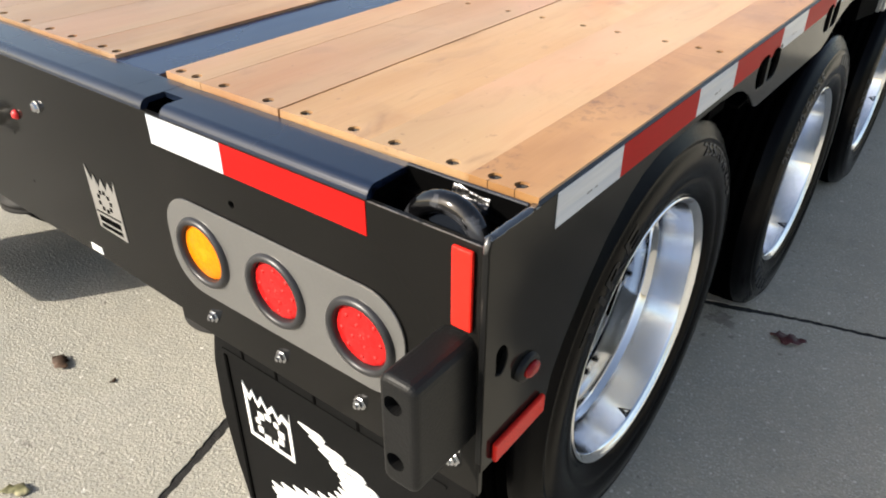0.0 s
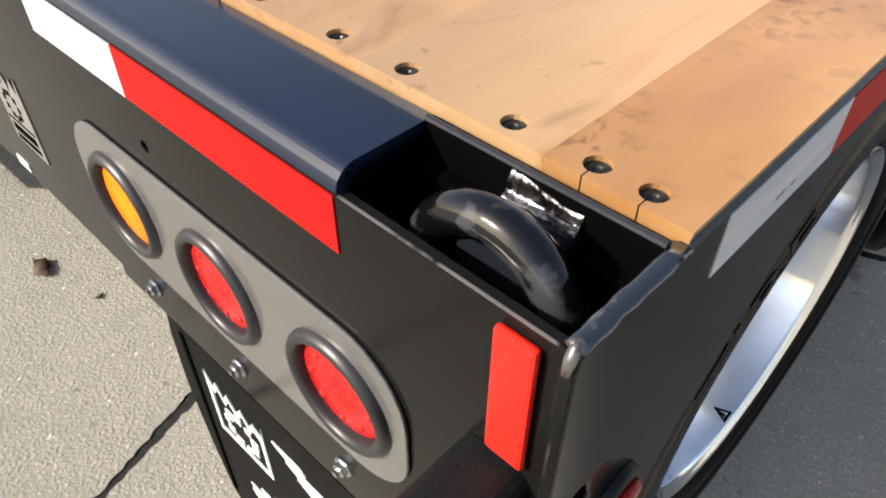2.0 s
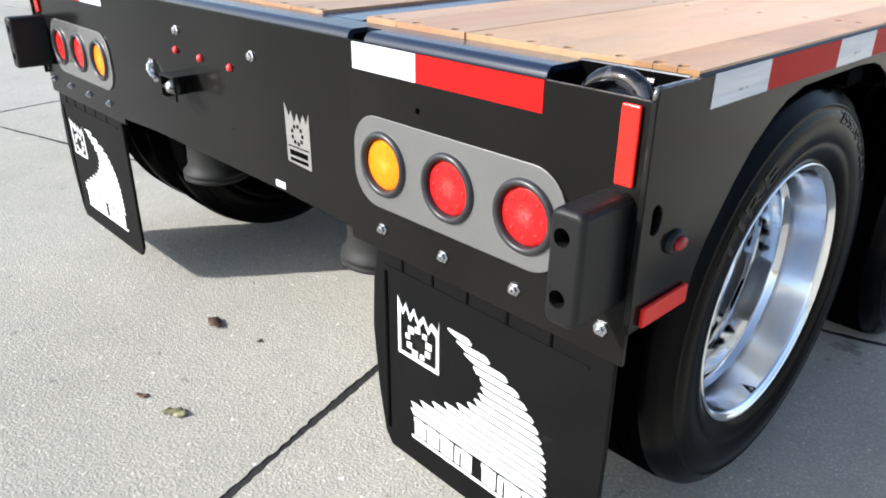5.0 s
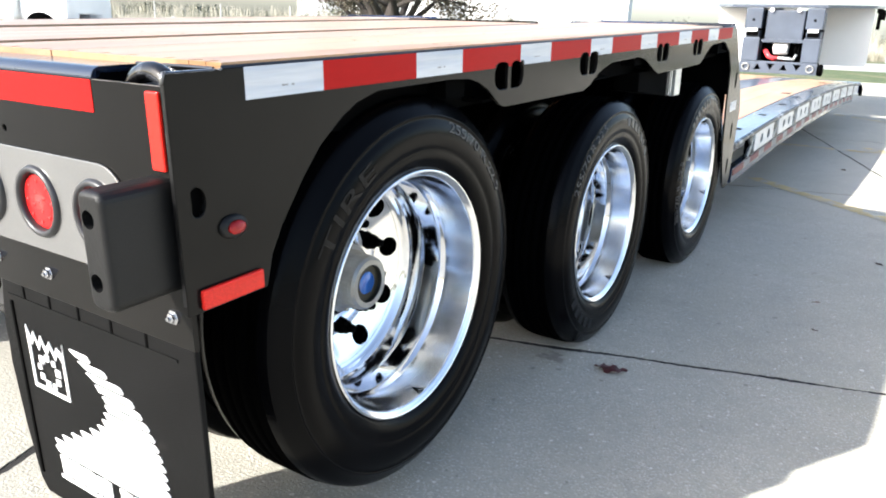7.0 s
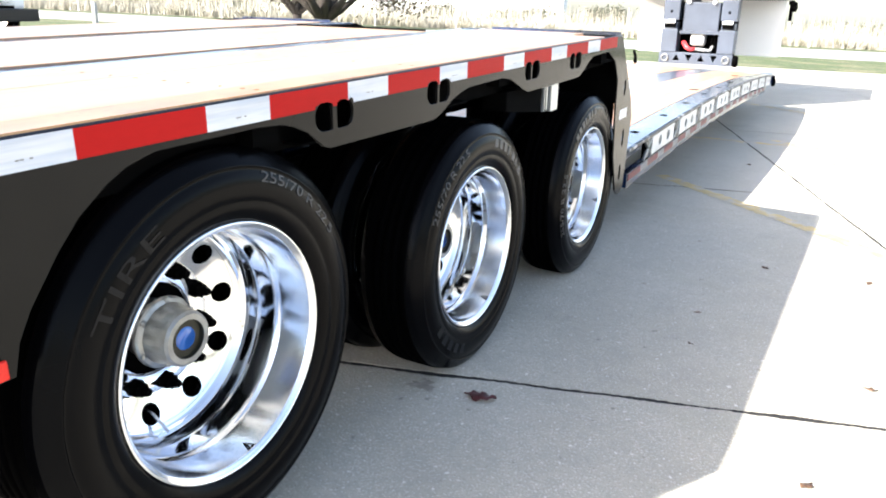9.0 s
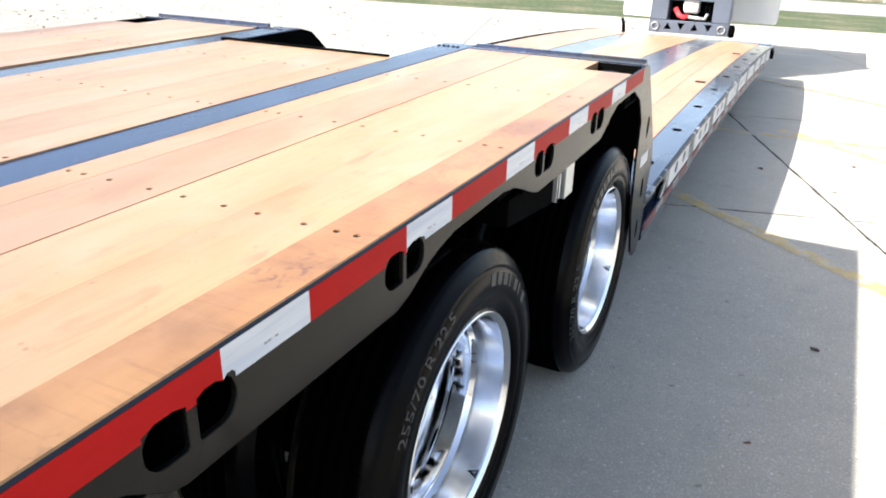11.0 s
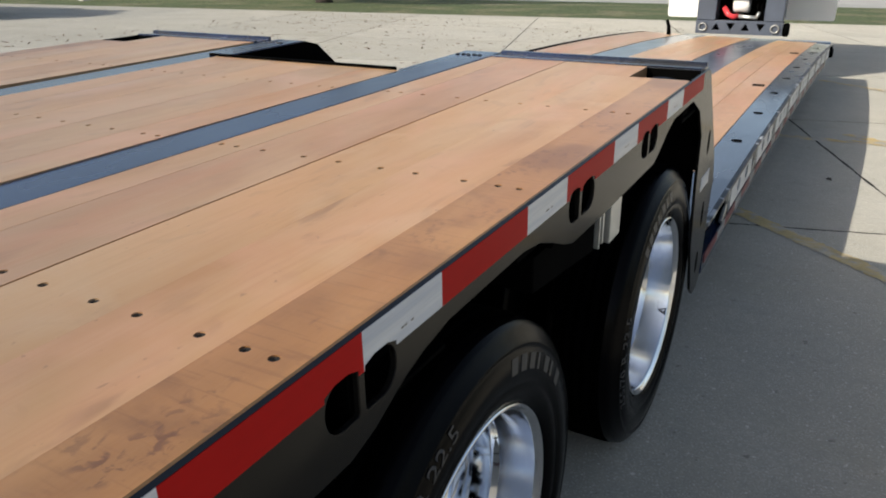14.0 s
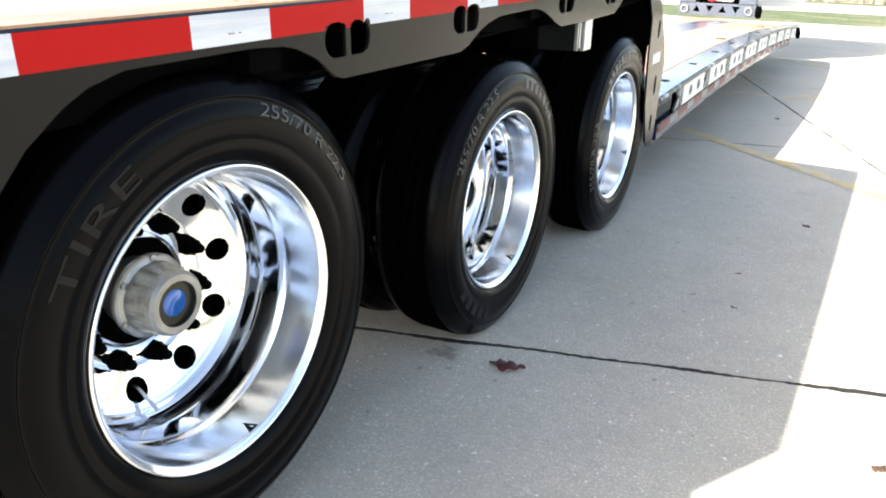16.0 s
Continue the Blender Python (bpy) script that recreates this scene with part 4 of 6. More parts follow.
def mud_flap(dx):
    flap = part("mud_flap", plate([(x + dx, z) for x, z in FLAP_OUT], [], lambda a, b: (a, 0.0115, b), (0, 0.011, 0)), FLAP, trailer, "black rubber mud flap printed with white stripes", bevel=0.003)
    part("moulded_groove", boxes((-0.598 + dx, -0.590 + dx, 0.009, 0.0114, 0.25, 0.655)), FRAME, flap)
    part("moulded_rib", boxes((-0.60 + dx, -0.075 + dx, 0.0095, 0.0114, 0.664, 0.670)), FLAP, flap)
    for x in (-0.54, -0.45, -0.355, -0.255, -0.155):
        part("slit", boxes((x + dx - 0.003, x + dx + 0.003, 0.0102, 0.0114, 0.668, 0.715)), FRAME, flap)
    # striped swoosh
    left = [(0.600, -0.414), (0.57, -0.372), (0.554, -0.354), (0.536, -0.328), (0.516, -0.308), (0.494, -0.308), (0.455, -0.331), (0.43, -0.371), (0.409, -0.413), (0.384, -0.464), (0.36, -0.513), (0.33, -0.516)]
    right = [(0.600, -0.36), (0.581, -0.313), (0.564, -0.263), (0.546, -0.226), (0.526, -0.204), (0.509, -0.187), (0.492, -0.171), (0.456, -0.155), (0.428, -0.145), (0.341, -0.138), (0.33, -0.138)]
    stripes = []
    for i in range(15):
        z = 0.592 - 0.0181 * i
        a, b, r = lerp_at(left, z), lerp_at(right, z), 0.0064
        tip = 0.026 if i < 3 else 0.006
        out = [(a - 0.004 + dx, z + r - 0.001), (a - 0.001 + dx, z + r), (b - 0.016 + dx, z + r), (b - 0.006 + dx, z + 0.004), (b + 0.001 + dx, z - 0.003), (b - 0.001 + dx, z - r), (a + tip + dx, z - r), (a + tip * 0.4 + dx, z - 0.001)]
        stripes.append(plate(out, [], lambda p, q: (p, 0.0092, q), (0, 0.0021, 0)))
    part("printed_stripes", join(*stripes), WHITE_PRINT, flap, "white printed stripes forming a swoosh", bevel=0.0)
    # name as plain bars, over and under-lined
    bars, x = [], -0.505
    for i, w in enumerate((0.034, 0.037, 0.037, 0.013, 0.03, None, 0.037, 0.013, 0.04, 0.037)):
        if w is None:
            x += 0.024
            continue
        bars.append((x + dx, x + w + dx, 0.0092, 0.0113, 0.281, 0.324))
        if w > 0.02:
            bars.append((x - 0.003 + dx, x + 0.62 * w + dx, 0.0094, 0.0115, 0.316, 0.3255))
        x += w + 0.006
    part("printed_name", boxes(*bars, (-0.515 + dx, -0.14 + dx, 0.0092, 0.0113, 0.268, 0.275)), WHITE_PRINT, flap, "white printed bars")
    # crown badge
    outer = [(-0.556, 0.474), (-0.556, 0.612), (-0.540, 0.585), (-0.531, 0.604), (-0.518, 0.578), (-0.506, 0.600), (-0.492, 0.574), (-0.476, 0.594), (-0.462, 0.570), (-0.452, 0.588), (-0.432, 0.574), (-0.430, 0.600), (-0.430, 0.474)]
    inner = [(-0.548, 0.482), (-0.548, 0.584), (-0.540, 0.571), (-0.530, 0.590), (-0.517, 0.564), (-0.505, 0.586), (-0.491, 0.560), (-0.475, 0.580), (-0.461, 0.556), (-0.452, 0.573), (-0.438, 0.562), (-0.438, 0.482)]
    badge = plate([(a + dx, b) for a, b in outer], [[(a + dx, b) for a, b in inner]], lambda a, b: (a, 0.0092, b), (0, 0.002, 0))
    marks = []
    for k in range(9):
        a = 2 * math.pi * (k + 0.3) / 9
        cx, cz, h = -0.493 + 0.033 * math.cos(a), 0.522 + 0.031 * math.sin(a), (0.0085, 0.0065, 0.0075)[k % 3]
        marks.append((cx - h + dx, cx + h + dx, 0.0092, 0.0113, cz - h, cz + h * 0.8))
    part("printed_badge", join(badge, boxes(*marks)), WHITE_PRINT, flap, "white crown-shaped printed badge")


mud_flap(0.0)
mud_flap(opp(-0.617) + 0.030)

# rear fittings: bolts, red caps, socket box with its catch, stickers
for x, z in ((-1.42, 1.052), (-1.046, 1.036)):
    part("bolt_head", lathe([(-0.0005, 0.013), (-0.003, 0.0128), (-0.004, 0.0105), (-0.009, 0.009), (-0.0105, 0.0)], 8, (x, 0, z), "y"), ZINC, trailer, "zinc hexagon bolt")
for x, z in ((-1.434, 1.0), (-1.300, 0.997), (-1.150, 0.995)):
    part("red_cap", lathe([(-0.0005, 0.0105), (-0.003, 0.010), (-0.007, 0.008), (-0.009, 0.005), (-0.0095, 0.0)], 14, (x, 0, z), "y"), REDCAP, trailer, "small red air-line cap", smooth=True)
sock = part("socket_box", join(plate([(-1.415, 0.888), (-1.333, 0.888), (-1.333, 0.952), (-1.415, 0.952)], [[(-1.409, 0.894), (-1.339, 0.894), (-1.339, 0.917), (-1.409, 0.917)], [(-1.409, 0.923), (-1.339, 0.923), (-1.339, 0.946), (-1.409, 0.946)]], lambda a, b: (a, -0.065, b), (0, 0.006, 0)),
                                 boxes((-1.415, -1.333, -0.0588, -0.0005, 0.947, 0.952), (-1.415, -1.409, -0.0588, -0.0005, 0.888, 0.9465))), BLACK, trailer, "black bracket round an electrical socket", bevel=0.001)
part("socket", lathe([(-0.040, 0.0), (-0.040, 0.021), (-0.058, 0.017), (-0.066, 0.012), (-0.067, 0.0)], 18, (-1.374, 0, 0.920), "y"), CAST, sock, "grey round socket", smooth=True)
part("catch", join(tube([(-1.60, -0.004, 0.945), (-1.603, -0.011, 0.938), (-1.60, -0.014, 0.925), (-1.59, -0.012, 0.912), (-1.582, -0.006, 0.906)], 0.007, 8), boxes((-1.616, -1.588, -0.005, -0.0005, 0.905, 0.955)), tube([(-1.575, -0.012, 0.90), (-1.545, -0.02, 0.905), (-1.525, -0.02, 0.915)], 0.005, 8)), ZINC, trailer, "bright zinc spring catch", smooth=False)
stick = part("badge_sticker", plate([(-0.921, 0.82), (-0.921, 0.955), (-0.905, 0.925), (-0.897, 0.940), (-0.885, 0.915), (-0.873, 0.938), (-0.862, 0.915), (-0.85, 0.938), (-0.838, 0.918), (-0.828, 0.945), (-0.828, 0.815)], [], lambda a, b: (a, -0.0002, b), (0, -0.0012, 0)), GREY_PRINT, trailer, "grey crown-shaped sticker")
part("sticker_marks", boxes(*[(-0.876 + 0.02 * math.cos(a) - 0.004, -0.876 + 0.02 * math.cos(a) + 0.004, -0.0022, -0.0014, 0.888 + 0.02 * math.sin(a) - 0.004, 0.888 + 0.02 * math.sin(a) + 0.004) for a in [2 * math.pi * k / 9 for k in range(9)]],
     (-0.915, -0.834, -0.0022, -0.0014, 0.857, 0.860), (-0.91, -0.84, -0.0022, -0.0014, 0.838, 0.850), (-0.91, -0.84, -0.0022, -0.0014, 0.824, 0.832)), FRAME, stick)
part("small_label", boxes((-0.985, -0.945, -0.0014, -0.0002, 0.742, 0.758)), WHITE_PRINT, trailer, "small white label")

# ---- wheels: deep polished outer rims, plain inner tyres ----
TYRE = [(-0.003, 0.296), (0.006, 0.306), (0.013, 0.322), (0.0165, 0.338), (0.0150, 0.341), (0.0190, 0.346), (0.0195, 0.375), (0.0160, 0.403), (0.0125, 0.407), (0.0120, 0.412), (0.0118, 0.4155), (0.0135, 0.4165), (0.0138, 0.4185), (0.0125, 0.4200), (0.0020, 0.4370), (-0.0045, 0.4470), (-0.0055, 0.4482), (-0.0125, 0.4545), (-0.0135, 0.4552), (-0.034, 0.4605)]
TREAD = []
for c in (-0.060, -0.092, -0.124, -0.156):
    TREAD += [(c + 0.004, 0.4635), (c + 0.003, 0.457), (c - 0.003, 0.457), (c - 0.004, 0.4635)]
BACK = [(-0.216 - x, r) for x, r in reversed(TYRE)]
RIM = [(-0.005, 0.2965), (0.000, 0.2975), (0.004, 0.295), (0.004, 0.2915), (-0.001, 0.2880), (-0.006, 0.2815), (-0.010, 0.2797), (-0.080, 0.2702), (-0.090, 0.2692), (-0.096, 0.2666), (-0.102, 0.2630), (-0.108, 0.2613), (-0.135, 0.2596), (-0.152, 0.2586), (-0.160, 0.2600),
       (-0.172, 0.2645), (-0.198, 0.2655), (-0.206, 0.2625), (-0.212, 0.2560), (-0.217, 0.2530), (-0.222, 0.2480), (-0.226, 0.2410)]
tyre_mesh = mesh_of("tyre", join(lathe(TYRE, 96), lathe(BACK, 96)), SIDEWALL, smooth=True)
tread_mesh = mesh_of("tread", lathe(TYRE[-1:] + TREAD + BACK[:1], 96), RUBBER, smooth=True)


def wheel_disc():
    """A dished disc with ten round hand holes, each with its own rim of wall."""
    bm = bmesh.new()

    def at(r, a, back=0.0):
        return (-0.226 - 0.030 * ((0.241 - r) / 0.074) ** 0.85 - back, r * math.cos(a), r * math.sin(a))

    n, half_u, half_v, mid = 32, radians(18) * 0.206, 0.0295, 0.211
    for k in range(10):
        a0, rings = radians(36 * k + 18), []
        corners = [(half_u, -0.0435), (half_u, half_v), (-half_u, half_v), (-half_u, -0.0435)]
        frame_pts = [(x0 + (x1 - x0) * i / 8, y0 + (y1 - y0) * i / 8) for (x0, y0), (x1, y1) in zip(corners, corners[1:] + corners[:1]) for i in range(8)]
        for step in range(5):
            ring = []
            for fu, fv in frame_pts:
                far = math.hypot(fu, fv)
                u, v = [0.0262 * q / far + (q - 0.0262 * q / far) * step / 4 for q in (fu, fv)]
                ring.append(bm.verts.new(at(mid + v, a0 + u / 0.206)))
            rings.append(ring)
        for x, y in zip(rings, rings[1:]):
            for i in range(n):
                bm.faces.new((x[i], x[(i + 1) % n], y[(i + 1) % n], y[i]))
        inner = [bm.verts.new((v.co.x - 0.018, v.co.y, v.co.z)) for v in rings[0]]
        for i in range(n):
            bm.faces.new((rings[0][i], rings[0][(i + 1) % n], inner[(i + 1) % n], inner[i]))
            bm.edges.get((rings[0][i], rings[0][(i + 1) % n])).smooth = False
    bmesh.ops.remove_doubles(bm, verts=bm.verts, dist=1e-5)
    return bm


def crisp(profile, d=0.0012):
    """Adds a point close to each end of every long run, so that flat runs stay flat under smooth shading."""
    out = [profile[0]]
    for (s0, r0), (s1, r1) in zip(profile, profile[1:]):
        run = math.hypot(s1 - s0, r1 - r0)
        if run > 0.008:
            k = d / run
            out += [(s0 + (s1 - s0) * k, r0 + (r1 - r0) * k), (s1 - (s1 - s0) * k, r1 - (r1 - r0) * k)]
        out.append((s1, r1))
    return out


RIDGE = RIM.index((-0.090, 0.2692))
band_mesh = mesh_of("outer_band", lathe(crisp(RIM[:RIDGE + 1]), 96), BARREL, smooth=True)
barrel_mesh = mesh_of("barrel", lathe(crisp(RIM[RIDGE:]), 96), ALU, smooth=True)
rim_mesh = mesh_of("wheel", join(wheel_disc(), lathe([(-0.2565, 0.168), (-0.2540, 0.1660), (-0.2500, 0.1645), (-0.2480, 0.1620), (-0.2475, 0.155), (-0.2475, 0.112), (-0.26, 0.110)], 64)), ALU, smooth=True)
hub_mesh = mesh_of("hub", join(lathe([(-0.27, 0.070), (-0.221, 0.070), (-0.219, 0.086), (-0.208, 0.0865), (-0.204, 0.083), (-0.200, 0.074), (-0.17, 0.069), (-0.150, 0.068), (-0.140, 0.066), (-0.134, 0.060), (-0.134, 0.047), (-0.146, 0.045), (-0.147, 0.030)], 40),
                              *[lathe([(-0.206, 0.008), (-0.200, 0.008), (-0.198, 0.0)], 6, (0, 0.079 * math.cos(radians(60 * k)), 0.079 * math.sin(radians(60 * k)))) for k in range(6)]), CAST)
window_mesh = mesh_of("oil_window", lathe([(-0.146, 0.029), (-0.142, 0.026), (-0.141, 0.0)], 24), BLUE, smooth=True)
seat_mesh = mesh_of("window_seat", lathe([(-0.1355, 0.0465), (-0.1445, 0.0445), (-0.1445, 0.028)], 32), BRASS_DARK)
nut_mesh = mesh_of("lug_nut", join(lathe([(-0.2475, 0.024), (-0.243, 0.0245), (-0.236, 0.0205), (-0.222, 0.0195), (-0.217, 0.0145)], 6), lathe([(-0.218, 0.0125), (-0.206, 0.0115), (-0.203, 0.0105), (-0.199, 0.009), (-0.198, 0.0)], 10)), FRAME)
back_mesh = mesh_of("brake_drum", lathe([(-0.275, 0.21), (-0.275, 0.205), (-0.27, 0.11), (-0.27, 0.0)], 40), FRAME)
drum_mesh = mesh_of("brake_drum", lathe([(-0.28, 0.21), (-0.60, 0.21), (-0.60, 0.0)], 40), FRAME)
valve_mesh = mesh_of("valve_stem", tube([(-0.26, 0.206 * math.cos(radians(234)), 0.206 * math.sin(radians(234))), (-0.235, 0.208 * math.cos(radians(234)), 0.208 * math.sin(radians(234))), (-0.205, 0.232 * math.cos(radians(236)), 0.232 * math.sin(radians(236))), (-0.19, 0.246 * math.cos(radians(237)), 0.246 * math.sin(radians(237)))], 0.0042, 8), ZINC)
mark_mesh = mesh_of("rim_mark", join(plate([(-0.010, -0.0135), (-0.040, 0.0), (-0.010, 0.0135)], [[(-0.0145, -0.0075), (-0.030, 0.0), (-0.0145, 0.0075)]], lambda a, b: (a, b, -0.2789 - 0.136 * (a + 0.010)), (0, 0, -0.0006)), plate([(-0.027, -0.004), (-0.015, -0.004), (-0.015, 0.0005), (-0.027, 0.0005)], [], lambda a, b: (a, b, -0.2789 - 0.136 * (a + 0.010)), (0, 0, -0.0006))), FRAME)
mark_mesh.transform(Matrix.Rotation(radians(-14), 4, "X"))


def sidewall(r):
    for (x0, r0), (x1, r1) in zip(TYRE, TYRE[1:]):
        if r0 <= r <= r1:
            return x0 + (x1 - x0) * (r - r0) / (r1 - r0)
    return TYRE[5][0]


def on_arc(me, start, base, stretch=1.0):
    """Bends flat letters round the sidewall, clockwise from the angle start."""
    for v in me.vertices:
        r = base + v.co.y
        a = radians(start) - v.co.x * stretch / base
        v.co = (sidewall(r) + 0.0006 + max(v.co.z, 0), r * math.cos(a), r * math.sin(a))
    return me


SIZE = text_mesh("255/70 R 22.5", 0.034, 0.0012)
wide_text = max(v.co.x for v in SIZE.vertices)
NAME_BARS = mesh_of("bars", boxes(*[(0.042 * i, 0.042 * i + (0.011 if i in (3, 5) else 0.026), 0.0, 0.031, -0.001, 0.0008) for i in range(7)]), LETTER)
WORD = text_mesh("TIRE", 0.050, 0.0010)
word_wide = max(v.co.x for v in WORD.vertices)
SHORT_BARS = mesh_of("bars", boxes(*[(0.052 * i, 0.052 * i + 0.030, 0.000, 0.034, -0.001, 0.0009) for i in range(5)]), LETTER_DIM)


def wheel(x, y, z, outward, size_at=None, name_at=(), turn=0.0):
    """An outer wheel with its tyre, and the inner tyre behind it."""
    hub = new("wheel", rim_mesh)
    hub.parent = trailer
    hub["label"] = "deep polished aluminium wheel with a worn-in black tyre"
    hub.matrix_local = Matrix.Translation((x, y, z)) @ pose(0, 0, 0, 0, 0, 0 if outward > 0 else 180) @ pose(0, 0, 0, turn, 0, 0)
    straight = pose(0, 0, 0, -turn, 0, 0)
    for nm, me, lab in (("outer_band", band_mesh, "bright polished outer band of the rim"), ("barrel", barrel_mesh, "mirror-polished inner barrel of the rim"), ("tyre", tyre_mesh, "smooth black truck tyre sidewalls"), ("tread", tread_mesh, "black ribbed tread, dulled for shade"), ("hub", hub_mesh, "cast grey hub cap"), ("oil_window", window_mesh, "blue oil window"), ("window_seat", seat_mesh, "dark ring round the oil window"), ("brake_drum", back_mesh, ""), ("valve_stem", valve_mesh, ""), ("rim_mark", mark_mesh, "")):
        part(nm, me, None, hub, lab)
    for k in range(10):
        o = part("lug_nut", nut_mesh, None, hub)
        a = radians(36 * k)
        o.location = (0, 0.143 * math.cos(a), 0.143 * math.sin(a))
    if size_at is not None:
        me = SIZE.copy()
        size_ob = part("size_lettering", on_arc(me, size_at, 0.386, 0.305 / wide_text), None, hub, "raised tyre size lettering")
        size_ob.matrix_local = straight
        size_ob["kind"] = "stuff"
        me.materials.clear()
        me.materials.append(LETTER)
    for start, bars in name_at:
        me = bars.copy()
        o = part("raised_lettering", on_arc(me, start, 0.369 if bars is NAME_BARS else 0.358, 0.215 / word_wide if bars is WORD else 1.0), None, hub)
        if bars is WORD:
            me.materials.clear()
            me.materials.append(LETTER_DIM)
        o.matrix_local = straight
        o["kind"] = "stuff"
    inner = part("inner_tyre", tyre_mesh, None, hub, "black inner dual tyre")
    inner.location = (-0.33, 0, 0)
    part("inner_tread", tread_mesh, None, hub).location = (-0.33, 0, 0)
    part("brake_drum", drum_mesh, None, hub)


AXLES = ((0.6355, 0.5852), (1.8735, 0.4591), (3.138, 0.4107))
wheel(-0.037, *AXLES[0], 1, 74, [(151, WORD)], 23)
wheel(-0.037, *AXLES[1], 1, 153, [(78, NAME_BARS), (250, SHORT_BARS)], 40)
wheel(-0.037, *AXLES[2], 1, 205, [(133, NAME_BARS)], 75)
for y, z in AXLES:
    wheel(opp(-0.037), y, z + 0.031, -1)
    part("axle", tube([(-0.5, y, z), (opp(-0.5), y, z + 0.03)], 0.064, 16), FRAME, trailer)
    for s in (lambda x: x, opp):
        part("air_spring", lathe([(z - 0.02, 0.09), (z + 0.0, 0.125), (z + 0.06, 0.145), (z + 0.12, 0.14), (z + 0.17, 0.146), (z + 0.24, 0.14), (z + 0.26, 0.10), (1.0, 0.10)], 28, (s(-0.81), y - 0.30, 0), "z"), RUBBER, trailer, "black rubber air spring", smooth=True)
        part("trailing_arm", boxes((*sorted((s(-0.77), s(-0.85))), y - 0.45, y + 0.5, z + 0.02, z + 0.10)), FRAME, trailer)
    if z > 0.5:
        for s in (lambda x: x, opp):
            part("lift_spring", lathe([(0.525, 0.0), (0.525, 0.098), (0.530, 0.108), (0.538, 0.108), (0.543, 0.102), (0.548, 0.108), (0.555, 0.108), (0.563, 0.098), (0.580, 0.090), (0.63, 0.088), (0.68, 0.096), (0.74, 0.10), (0.80, 0.09), (0.80, 0.0)], 32, (s(-0.855), 0.213, 0), "z"), RUBBER_GREY, trailer, "grey lift air spring on its flanged pedestal", smooth=True)
    part("brake_chamber", lathe([(y - 0.35, 0.0), (y - 0.35, 0.07), (y - 0.30, 0.085), (y - 0.27, 0.07), (y - 0.16, 0.07), (y - 0.14, 0.0)], 20, (-1.0, 0, z + 0.05), "y"), GREYPAINT, trailer, "grey brake chamber", smooth=True)
part("cross_tube", boxes(*[(-1.75, -0.83, y, y + 0.1, 0.80, 0.95) for y in (0.2, 1.2, 2.45)]), FRAME, trailer)
# dark box between the second and third wheels, its thin end plate and two bright strips
step_box = part("step_box", plate([(2.065, 1.0), (2.065, 0.928), (2.418, 0.882), (2.418, 1.0)], [], lambda a, b: (-0.030, a, b), (-0.10, 0, 0)), FRAME, trailer, "dark steel box under the side", bevel=0.004)
part("end_plate", boxes((-0.125, -0.022, 2.426, 2.432, 0.884, 1.0)), STEEL, step_box, "thin galvanised end plate")
part("bright_strip", boxes((-0.034, -0.022, 2.448, 2.458, 0.889, 1.0)), STEEL, trailer, "narrow galvanised strip")
part("bright_strip", boxes((-0.036, -0.016, 2.488, 2.566, 0.876, 1.02)), STEEL, trailer, "bright galvanised strip", bevel=0.002)
part("cable_loop", tube([(-0.10, 2.24, 0.99), (-0.095, 2.22, 0.95), (-0.095, 2.26, 0.93), (-0.095, 2.33, 0.94)], 0.006, 8), FRAME, trailer)

# ---- cambered main deck ----
Y0, Y1 = 3.80, 12.33


def strip(x0, x1, up, thick, y0=Y0, y1=Y1, n=28):
    """A long slab that follows the deck's camber; up is its top over the deck line."""
    bm = bmesh.new()
    rings = []
    for i in range(n + 1):
        y = y0 + (y1 - y0) * i / n
        rings.append([bm.verts.new((x, y, low(x, y) + up - d)) for x, d in ((x0, 0), (x1, 0), (x1, thick), (x0, thick))])
    for a, b in zip(rings, rings[1:]):
        for k in range(4):
            bm.faces.new((a[k], a[(k + 1) % 4], b[(k + 1) % 4], b[k]))
    bm.faces.new(rings[0]), bm.faces.new(list(reversed(rings[-1])))
    return bm


